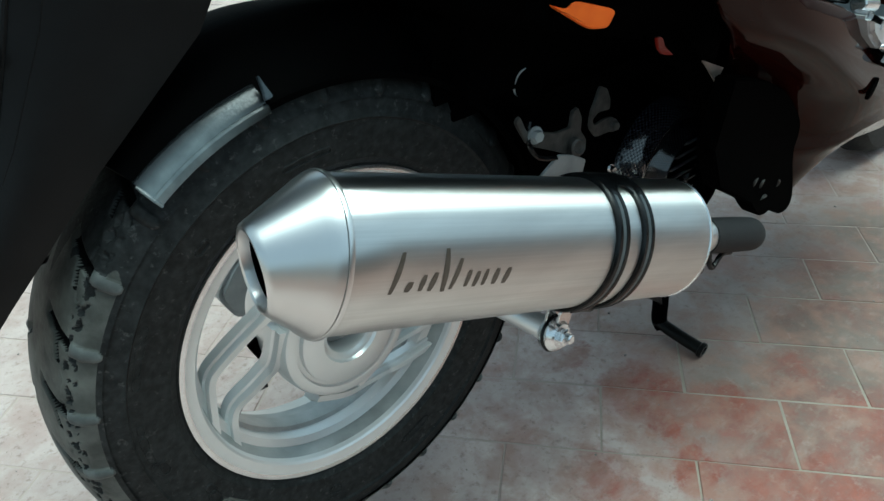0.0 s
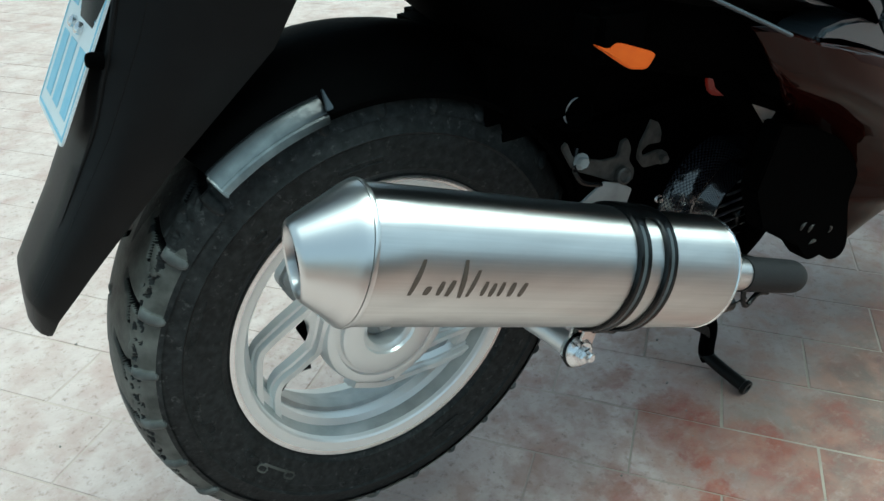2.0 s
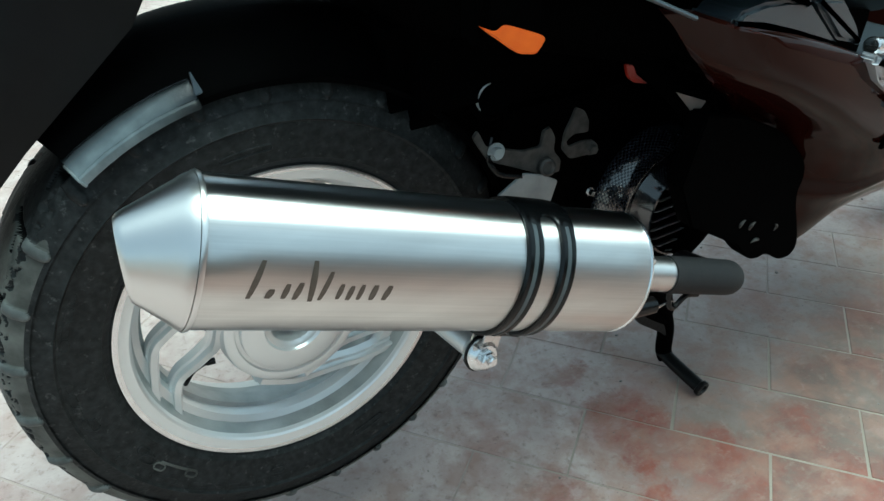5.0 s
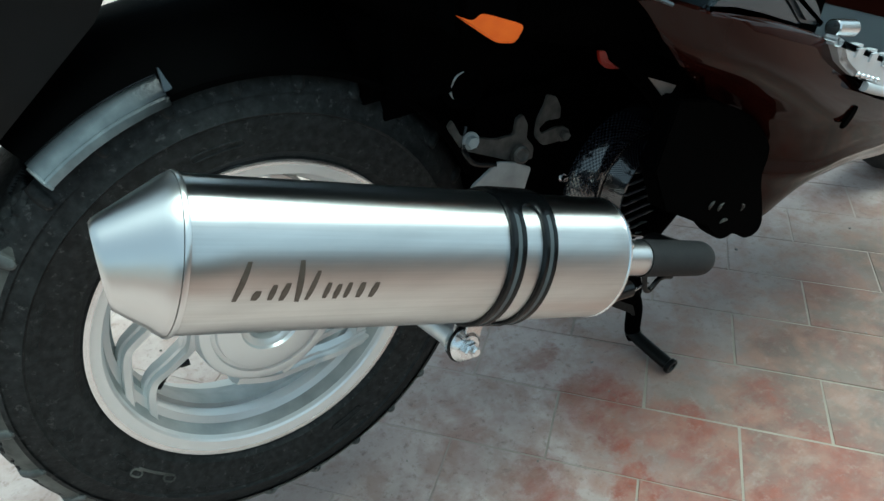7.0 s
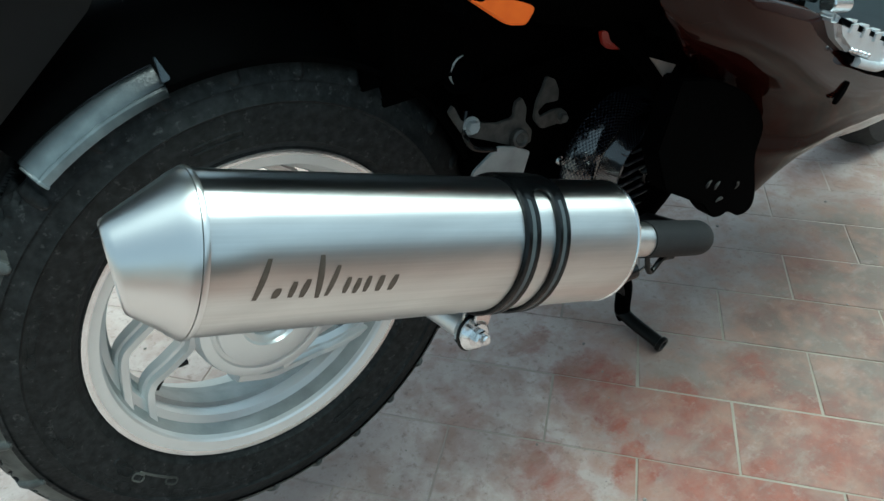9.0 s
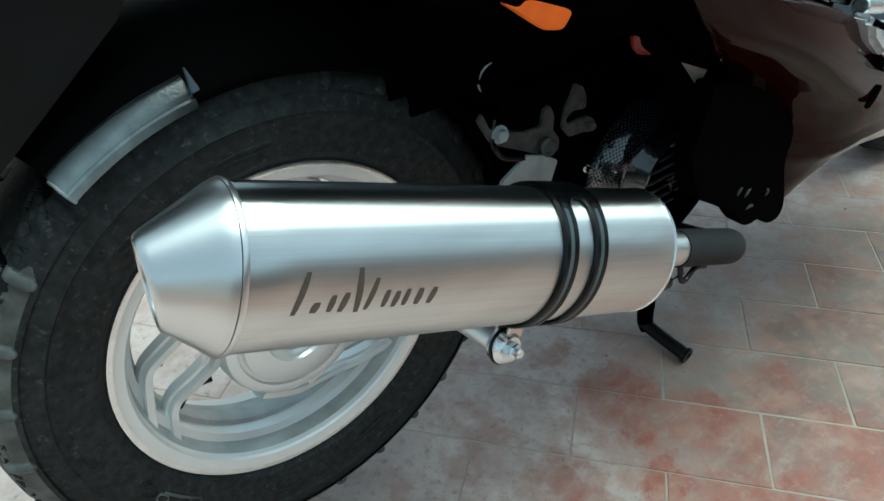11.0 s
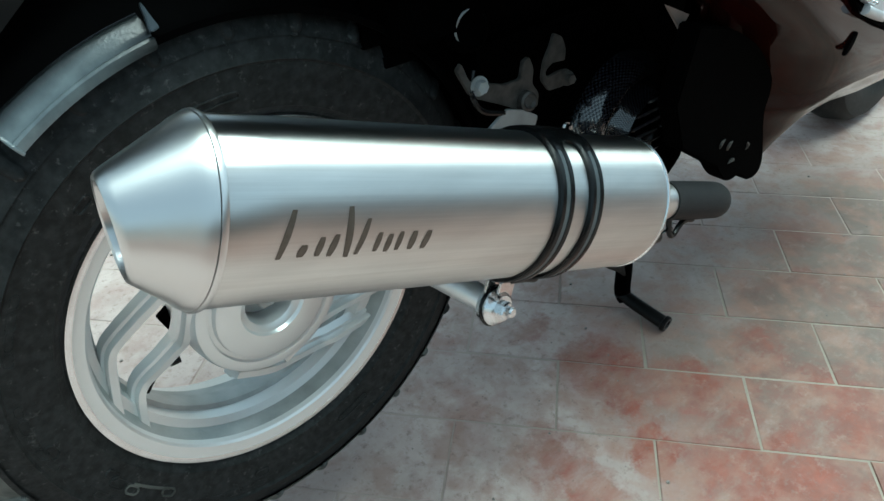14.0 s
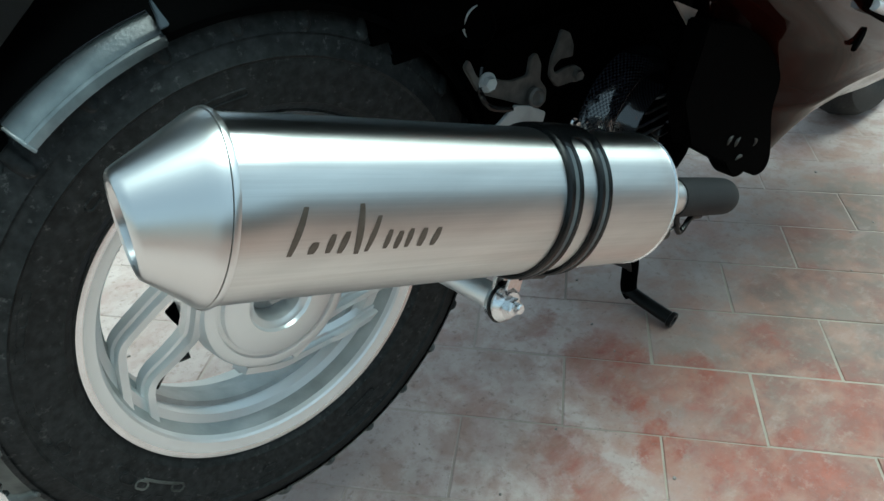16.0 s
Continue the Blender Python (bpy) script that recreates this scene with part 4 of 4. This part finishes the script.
part("bracket_plate", prism(rounded([(0.170, 0.350), (0.176, 0.361), (0.202, 0.375), (0.222, 0.368), (0.239, 0.358), (0.234, 0.343), (0.230, 0.330), (0.180, 0.333)], 0.12), (0, -0.049, 0), (1, 0, 0), (0, 0, 1), 0.003, 0.0005), ALLOY_DIRTY, engine, "bare aluminium plate")
part("bracket_hook", prism(rounded([(0.254, 0.422), (0.264, 0.417), (0.270, 0.406), (0.270, 0.396), (0.254, 0.398), (0.246, 0.393), (0.249, 0.387), (0.265, 0.389), (0.276, 0.387), (0.281, 0.381), (0.279, 0.374), (0.266, 0.374), (0.252, 0.375), (0.242, 0.387), (0.244, 0.402), (0.250, 0.412)], 0.2), (0, -0.048, 0), (1, 0, 0), (0, 0, 1), 0.003, 0.0005), CAST, br)
part("bracket_lug", lathe((0.229, -0.044, 0.372), (-0.2, -1, 0.2), [(0, 0.0085), (0.008, 0.008), (0.009, 0.006), (0.007, 0.004), (0.007, 0.0)], 20), CAST, br)
for q, r, m_ in (((0.176, -0.047, 0.400), 0.0054, ALLOY_DIRTY), ((0.274, -0.052, 0.380), 0.0046, CAST), ((0.280, -0.050, 0.334), 0.003, CHROME)):
    part("bolt_head", hex_bolt(Vector(q), (-0.2, -1, 0.1), r, 0.006), m_, br)
cap = part("filler_cap", lathe((0.184, -0.020, 0.434), (-0.2, -1, 0.35), [(0, 0.0165), (0.010, 0.0165), (0.0125, 0.0145), (0.010, 0.0120), (0.010, 0)], 40, caps=False), MATT, engine, "black filler cap with a painted rim glint")
# pale crescent modelled in place of the highlight on the cap's rim
part("rim_glint", sweep([Vector((0.184, -0.0325, 0.4383)) + Vector((0.0150 * math.cos(a), -0.004 * math.cos(a), 0.0145 * math.sin(a))) for a in (radians(105 + 14 * k) for k in range(10))], lambda t: 0.0004 + 0.0011 * math.sin(math.pi * t), 8, steps=3), ALLOY_DIRTY, cap)
part("cable", sweep([(0.176, -0.040, 0.41), (0.170, -0.045, 0.395), (0.178, -0.048, 0.380), (0.2, -0.05, 0.372)], 0.0024, 8), STRAP, engine)
part("frame_tube", sweep([(0.24, -0.04, 0.52), (0.33, -0.075, 0.44), (0.385, -0.080, 0.375), (0.41, -0.08, 0.29), (0.39, -0.07, 0.24)], 0.013, 14), MATT, scooter, "black frame tube")
# floor-coloured triangle added where the floor shows between body and engine
part("gap_plate", prism([(0.2915, 0.4495), (0.3255, 0.4355), (0.3170, 0.4245)], (0, -0.120, 0), (1, 0, 0), (0, 0, 1), 0.002), PALE, scooter, "pale triangle standing in for floor seen through a gap")
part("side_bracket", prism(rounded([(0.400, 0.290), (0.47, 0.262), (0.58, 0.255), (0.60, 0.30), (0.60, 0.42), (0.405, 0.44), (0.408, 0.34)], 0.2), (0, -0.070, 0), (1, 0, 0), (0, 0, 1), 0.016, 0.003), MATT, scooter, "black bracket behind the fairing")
# added to close holes where the floor showed through
part("backing_panel", prism(rounded([(0.22, 0.35), (0.40, 0.320), (0.50, 0.29), (0.64, 0.29), (0.64, 0.57), (0.22, 0.57)], 0.1), (0, 0.012, 0), (1, 0, 0), (0, 0, 1), 0.008, 0.002), MATT, scooter, "added black panel closing the view behind the engine")
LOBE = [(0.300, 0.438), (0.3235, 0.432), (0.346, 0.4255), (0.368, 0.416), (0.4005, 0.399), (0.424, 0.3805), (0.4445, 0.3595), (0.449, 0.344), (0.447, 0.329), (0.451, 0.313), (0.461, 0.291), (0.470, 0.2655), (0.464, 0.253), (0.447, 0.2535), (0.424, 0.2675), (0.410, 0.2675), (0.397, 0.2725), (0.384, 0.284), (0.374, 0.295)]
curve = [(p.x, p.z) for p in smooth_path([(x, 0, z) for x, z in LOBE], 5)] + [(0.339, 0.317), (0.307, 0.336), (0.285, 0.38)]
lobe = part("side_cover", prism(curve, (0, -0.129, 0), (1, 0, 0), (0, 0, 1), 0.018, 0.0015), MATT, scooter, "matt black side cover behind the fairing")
# grey arcs drawn in for the glints on the bolt edges
for x_, z_, a0 in ((0.378, 0.317, 100), (0.393, 0.310, 100), (0.420, 0.298, -60), (0.398, 0.289, 20)):
    part("bolt_glint", sweep([(x_ + 0.0065 * math.cos(radians(a)), -0.1472 - 0.001 * math.sin(radians(a)), z_ + 0.0050 * math.sin(radians(a))) for a in (a0 + 14 * k for k in range(10))], lambda t: 0.0003 + 0.0014 * math.sin(math.pi * t), 8, steps=2), CAST, lobe, "grey arc drawn as the glint on a recessed bolt")


# centre stand
stand = part("centre_stand", sweep([(0.385, -0.03, 0.19), (0.43, -0.018, 0.135), (0.466, -0.014, 0.075), (0.472, -0.014, 0.028), (0.472, -0.022, 0.0165)], 0.0105, 12), MATT, scooter, "black tubular centre stand standing on the tiles")
foot = part("stand_foot", sweep([(0.471, -0.012, 0.024), (0.472, -0.035, 0.018), (0.474, -0.080, 0.0105)], 0.0095, 14, 0.85), BLACK, stand, "smooth black stand foot")
part("foot_end", lathe((0.4738, -0.077, 0.0112), (0.04, -1, -0.12), [(0, 0.0098), (0.001, 0.0108), (0.005, 0.0108), (0.0062, 0.0095), (0.0062, 0.006), (0.004, 0.005), (0.004, 0)], 18), BLACK, foot)
part("stand_gusset", prism(rounded([(0.385, 0.195), (0.452, 0.160), (0.474, 0.095), (0.470, 0.060), (0.455, 0.070), (0.405, 0.125)], 0.10), (0, -0.012, 0), (1, 0, 0), (0, 0, 1), 0.006, 0.001), MATT, stand)
part("stand_gusset", prism(rounded([(0.385, 0.135), (0.41, 0.101), (0.455, 0.066), (0.470, 0.050), (0.476, 0.075), (0.44, 0.135)], 0.12), (0, -0.016, 0), (1, 0, 0), (0, 0, 1), 0.005, 0.001), BLACK, stand, "folded black stand plate")
part("stand_brace", sweep([(0.375, -0.02, 0.155), (0.42, -0.02, 0.115), (0.458, -0.018, 0.085)], 0.0065, 10), MATT, stand)
part("stand_leg", sweep([(0.385, 0.13, 0.19), (0.43, 0.115, 0.135), (0.470, 0.11, 0.06), (0.484, 0.11, 0.011)], 0.0095, 12), MATT, stand)

# body
def body_section(x, half, low, top, y0=0.045):
    return [(x, y0 + half * math.copysign(abs(math.cos(a)) ** 0.6, math.cos(a)), (low + top) / 2 + (top - low) / 2 * math.copysign(abs(math.sin(a)) ** 0.6, math.sin(a))) for a in (2 * math.pi * k / 36 for k in range(36))]


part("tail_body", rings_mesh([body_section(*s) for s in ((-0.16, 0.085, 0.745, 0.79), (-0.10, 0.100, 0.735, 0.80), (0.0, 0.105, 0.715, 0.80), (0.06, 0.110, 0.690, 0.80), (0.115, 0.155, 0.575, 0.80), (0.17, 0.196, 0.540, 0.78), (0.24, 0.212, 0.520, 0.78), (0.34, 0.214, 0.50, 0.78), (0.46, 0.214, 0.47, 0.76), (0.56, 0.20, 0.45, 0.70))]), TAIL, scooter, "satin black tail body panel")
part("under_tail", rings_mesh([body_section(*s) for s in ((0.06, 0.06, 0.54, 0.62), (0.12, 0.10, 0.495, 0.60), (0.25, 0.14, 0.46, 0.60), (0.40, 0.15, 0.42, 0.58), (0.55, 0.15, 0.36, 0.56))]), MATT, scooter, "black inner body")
part("seat", rings_mesh([body_section(*s) for s in ((-0.12, 0.05, 0.79, 0.84), (0.1, 0.10, 0.79, 0.86), (0.35, 0.16, 0.775, 0.86), (0.58, 0.12, 0.755, 0.82))]), SEAT, scooter, "black vinyl double seat")
part("body_strip", sweep([(0.118, -0.152, 0.578), (0.175, -0.166, 0.553), (0.231, -0.178, 0.528)], 0.0022, 8, 0.7), GREY, scooter, "grey trim strip")
lens = part("turn_signal", prism(rounded([(-0.024, 0.006), (-0.012, 0.002), (-0.006, 0.007), (0.020, 0.000), (0.013, -0.011), (0.001, -0.011)], 0.24), (0.137, -0.120, 0.519), (0.80, -0.62, 0), (0.1, 0.30, 1), 0.006, 0.0006), ORANGE, scooter, "orange indicator lens under the tail")
part("signal_housing", block((0.142, -0.098, 0.528), (0.05, 0.03, 0.04), 0.006), MATT, scooter)
part("side_reflector", prism(rounded([(0.254, 0.473), (0.2575, 0.463), (0.265, 0.4565), (0.281, 0.4525), (0.274, 0.4575), (0.2665, 0.463), (0.2625, 0.471)], 0.25), (0, -0.098, 0), (1, 0, 0), (0, 0, 1), 0.003, 0.0005), AMBER, scooter, "small orange-red reflector")

# belly fairing
def between(x, table):
    for (a, p), (b, q) in zip(table, table[1:]):
        if x <= b:
            return p + (q - p) * max(0.0, (x - a) / (b - a))
    return table[-1][1]


def fairing_row(t, inset):
    """One row of the fairing from its rounded rear edge forward; t: 0 at the top edge, 1 at the lower one."""
    start = between(t, ((0.0, 0.235), (0.12, 0.270), (0.20, 0.312), (0.25, 0.346), (0.30, 0.382), (0.36, 0.404), (0.46, 0.422), (0.58, 0.435), (0.70, 0.438), (0.85, 0.450), (1.0, 0.458)))
    row = []
    for k in range(33):
        x = start + (1.02 - start) * (k / 32) ** 1.3
        top = between(x, ((0.25, 0.523), (0.29, 0.508), (0.347, 0.494), (0.376, 0.484), (0.41, 0.473), (0.45, 0.455), (0.58, 0.405), (0.70, 0.382), (1.02, 0.36)))
        low = between(x, ((0.25, 0.27), (0.44, 0.240), (0.494, 0.246), (0.510, 0.257), (0.531, 0.273), (0.560, 0.281), (0.62, 0.280), (0.70, 0.267), (0.85, 0.250), (1.02, 0.24)))
        y = between(t, ((0.0, -0.178), (0.15, -0.184), (0.35, -0.186), (0.50, -0.181), (0.68, -0.170), (0.85, -0.156), (1.0, -0.140)))
        y += between(t, ((0.0, 0.030), (0.15, 0.034), (0.30, 0.080), (0.50, 0.075), (0.75, 0.065), (1.0, 0.030))) * max(0.0, 1 - (x - start) / 0.15) ** 3 + 0.05 * max(0.0, (x - 0.75) / 0.27) ** 2 - 0.006 * math.exp(-((t - 0.62) / 0.05) ** 2)
        row.append((x, y + inset, top + (low - top) * t + inset * 0.6))
    return row


rows_out = [fairing_row(k / 28, 0.0) for k in range(29)]
rows_in = [fairing_row(k / 28, 0.005) for k in range(29)]
fairing = part("belly_fairing", rings_mesh([a + b[::-1] for a, b in zip(rows_out, rows_in)]), GLOSS, scooter, "glossy black lower side fairing mirroring the floor", 60)
part("fairing_slot", prism([(0.0042 * math.cos(q) * 0.64 - 0.0125 * math.sin(q) * -0.77, 0.0042 * math.cos(q) * -0.77 + 0.0125 * math.sin(q) * 0.64) for q in (2 * math.pi * k / 24 for k in range(24))], (0.491, -0.1845, 0.3870), (1, 0, 0), (0, 0.1, 1), 0.0035, 0.0006), MATT, fairing, "dark oval slot")
part("floorboard", rings_mesh([[(x, y, z) for y, z in ((-w, zz - 0.008), (-w, zz), (-w + 0.02, zz + 0.004), (0.09 + w - 0.02, zz + 0.004), (0.09 + w, zz), (0.09 + w, zz - 0.008))] for x, w, zz in ((0.44, 0.15, 0.462), (0.55, 0.165, 0.425), (0.70, 0.17, 0.39), (1.0, 0.16, 0.37))]), GREY, scooter, "grey scooter floorboard")
def body_panel(name, outline, front, deep, mat, label):
    return part(name, prism(rounded(outline, 0.12, 3), (0, front + deep, 0), (1, 0, 0), (0, 0, 1), deep, 0.003), mat, scooter, label)


body_panel("step_edge", [(0.283, 0.513), (0.292, 0.520), (0.314, 0.5225), (0.338, 0.521), (0.362, 0.517), (0.374, 0.507), (0.406, 0.481), (0.406, 0.477), (0.376, 0.487), (0.347, 0.497), (0.313, 0.507), (0.289, 0.5105)], -0.167, 0.040, GREY, "silver-grey step edge over the fairing")
body_panel("step_corner", [(0.371, 0.517), (0.405, 0.512), (0.433, 0.487), (0.442, 0.472), (0.411, 0.480), (0.379, 0.507)], -0.166, 0.040, GREY, "silver-grey corner panel beside the step")
body_panel("side_panel", [(0.199, 0.568), (0.232, 0.5545), (0.266, 0.5415), (0.296, 0.535), (0.318, 0.5365), (0.330, 0.534), (0.343, 0.526), (0.349, 0.518), (0.359, 0.512), (0.361, 0.527), (0.350, 0.538), (0.319, 0.553), (0.262, 0.579)], -0.169, 0.050, GREY, "silver-grey side panel under the seat")
body_panel("red_stripe", [(0.318, 0.5545), (0.350, 0.5395), (0.372, 0.530), (0.400, 0.545), (0.350, 0.575), (0.270, 0.590)], -0.171, 0.050, STRIPE, "glossy red body stripe")
# two thin black lens shapes along the lower edge
for low_ in ([(0.558, 0.272), (0.566, 0.279), (0.588, 0.282), (0.622, 0.279), (0.588, 0.2745)], [(0.603, 0.298), (0.607, 0.309), (0.622, 0.317), (0.634, 0.317), (0.624, 0.306)]):
    part("fairing_mark", prism(rounded(low_, 0.2), (0, -0.158, 0), (1, 0, 0), (0, 0.35, 1), 0.004, 0.0006), MATT, fairing, "black lens shape on the fairing's lower edge")
peg = part("footrest", prism(rounded([(0.429, 0.468), (0.440, 0.466), (0.565, 0.421), (0.577, 0.413), (0.568, 0.405), (0.545, 0.397), (0.490, 0.419), (0.460, 0.437), (0.445, 0.447)], 0.16), (0, -0.172, 0), (1, 0, 0), (0, 0, 1), 0.018, 0.004), PEG, scooter, "ribbed cast silver passenger footrest")
for k in range(4):
    part("footrest_rib", block((0.462 + 0.0265 * k, -0.186, 0.4530 - 0.0097 * k), (0.016, 0.012, 0.012), 0.0025, Matrix.Rotation(radians(8), 4, "Y")), PEG, peg)
for k in range(5):
    part("footrest_stud", lathe((0.472 + 0.0095 * k, -0.1895, 0.4320 - 0.0034 * k), (0, -1, 0.2), [(0, 0.0022), (0.002, 0.0020), (0.003, 0.001)], 10), CHROME, peg)
part("footrest_edge", sweep([(0.490, -0.190, 0.4175), (0.517, -0.191, 0.4075), (0.544, -0.191, 0.4000), (0.560, -0.190, 0.4045), (0.572, -0.188, 0.413)], 0.0045, 10), PEG, peg)
part("footrest_pivot", lathe((0.449, -0.170, 0.4705), (0.035, 0, -0.007), [(0.0, 0.0), (0.0, 0.006), (0.001, 0.0072), (0.032, 0.0072), (0.033, 0.006), (0.033, 0.0)], 24), CHROME, peg)
# solid strip that stands in for the shade below the footrest
part("footrest_shade", prism(rounded([(0.478, 0.4285), (0.494, 0.4165), (0.548, 0.3935), (0.62, 0.372), (0.615, 0.366), (0.545, 0.3895), (0.490, 0.4125), (0.470, 0.4290)], 0.15), (0, -0.178, 0), (1, 0, 0), (0, 0, 1), 0.010, 0.001), MATT, peg, "black strip put in for the shade under the footrest")

# front wheel
FWC = WC + Vector((1.27, -0.001, -0.0545))
fhub = part("front_hub", lathe(FWC, AXLE, [(0.0, 0.016), (0.0, 0.045), (0.08, 0.045), (0.08, 0.016)], 48, loop=True, caps=False), ALLOY, scooter, "silver front wheel hub")
part("front_tyre", lathe(FWC, AXLE, [(0.012, 0.133), (0.0, 0.144), (-0.006, 0.168), (-0.002, 0.196), (0.012, 0.208), (0.047, 0.2155), (0.082, 0.208), (0.096, 0.196), (0.1, 0.168), (0.094, 0.144), (0.082, 0.133)], 120, loop=True, caps=False), RUBBER, fhub, "black front tyre resting on the tiles")
part("front_rim", lathe(FWC, AXLE, [(0.010, 0.128), (0.0, 0.138), (0.006, 0.1425), (0.088, 0.1425), (0.094, 0.138), (0.084, 0.128), (0.047, 0.118)], 96, loop=True, caps=False), ALLOY, fhub)
part("front_body", rings_mesh([body_section(*s) for s in ((0.80, 0.17, 0.26, 0.40), (0.95, 0.19, 0.27, 0.60), (1.05, 0.17, 0.36, 0.80), (1.16, 0.12, 0.52, 0.90))]), GLOSS, scooter, "glossy black leg shield")
part("fork", merge(sweep([(1.27, -0.03, 0.2157), (1.20, -0.03, 0.42), (1.14, 0.0, 0.62)], 0.016, 12), sweep([(1.27, 0.125, 0.2157), (1.20, 0.125, 0.42), (1.14, 0.09, 0.62)], 0.016, 12)), MATT, scooter, "black front fork")

# ---- loose grit on the floor ----
bm = bmesh.new()
rng = random.Random(5)
for k in range(420):
    x, y, s = rng.uniform(-0.7, 1.5), rng.uniform(-0.6, 1.1), rng.choice((0.0006, 0.0008, 0.001, 0.0016, 0.0024))
    bmesh.ops.create_icosphere(bm, subdivisions=1, radius=s, matrix=Matrix.Translation((x, y, s * 0.4)) @ Matrix.Diagonal((1, rng.uniform(0.6, 1.4), 0.7, 1)))
tagged(part("grit", bm, PEBBLE), "scattered grit and crumbs on the floor tiles", "grit", kind="stuff")

# ---- floor tiles: singly near the scooter, the rest joined ----
ca, sa = math.cos(ANGLE), math.sin(ANGLE)


def tile_mesh(seed):
    r = random.Random(seed)
    w, h, e = LONG / 2 - 0.0011, ROW / 2 - 0.0011, 0.0008
    j = [(r.uniform(-0.0006, 0.0006), r.uniform(-0.0006, 0.0006)) for _ in range(4)]
    lo = [(sx * w + j[i][0], sy * h + j[i][1], -0.006) for i, (sx, sy) in enumerate(((-1, -1), (1, -1), (1, 1), (-1, 1)))]
    mid = [(x, y, -0.0010) for x, y, _ in lo]
    top = [(x - math.copysign(e, x), y - math.copysign(e, y), 0.0) for x, y, _ in lo]
    vs = lo + mid + top
    fs = [(8, 9, 10, 11)] + [(a + i, a + (i + 1) % 4, a + 4 + (i + 1) % 4, a + 4 + i) for a in (0, 4) for i in range(4)]
    return vs, fs


variants = []
for k in range(6):
    me = bpy.data.meshes.new("tile")
    vs, fs = tile_mesh(k)
    me.from_pydata(vs, [], fs)
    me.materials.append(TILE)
    variants.append(me)
rest_v, rest_f = [], []
spots = []
for i in range(-46, 48):
    n0 = 0.0305 + ROW * i + ROW / 2
    off = (0.120 if i % 2 == 0 else 0.230) + LONG / 2
    for k in range(-24, 25):
        s0 = off + LONG * k
        x, y = s0 * ca - n0 * sa, s0 * sa + n0 * ca
        if abs(x - 0.3) < 4.05 and abs(y - 0.3) < 4.05:
            spots.append((math.hypot(x - 0.33, (y - 0.12) * 1.15), x, y))
spots.sort()
for k, (dist, x, y) in enumerate(spots):
    r = random.Random(k)
    m = pose(x, y, r.uniform(-0.0006, 0.0004), r.uniform(-0.25, 0.25), r.uniform(-0.15, 0.15), math.degrees(ANGLE) + r.uniform(-0.25, 0.25))
    if k < 290:
        ob = new("tile", variants[k % 6])
        ob.parent = floor
        ob.matrix_world = m
    else:
        vs, fs = tile_mesh(k % 6)
        base = len(rest_v)
        rest_v += [tuple(m @ Vector(v)) for v in vs]
        rest_f += [tuple(base + a for a in f) for f in fs]
me = bpy.data.meshes.new("far_tiles")
me.from_pydata(rest_v, [], rest_f)
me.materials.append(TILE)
far = new("far_tiles", me)
far.parent = floor
tagged(far, kind="stuff")
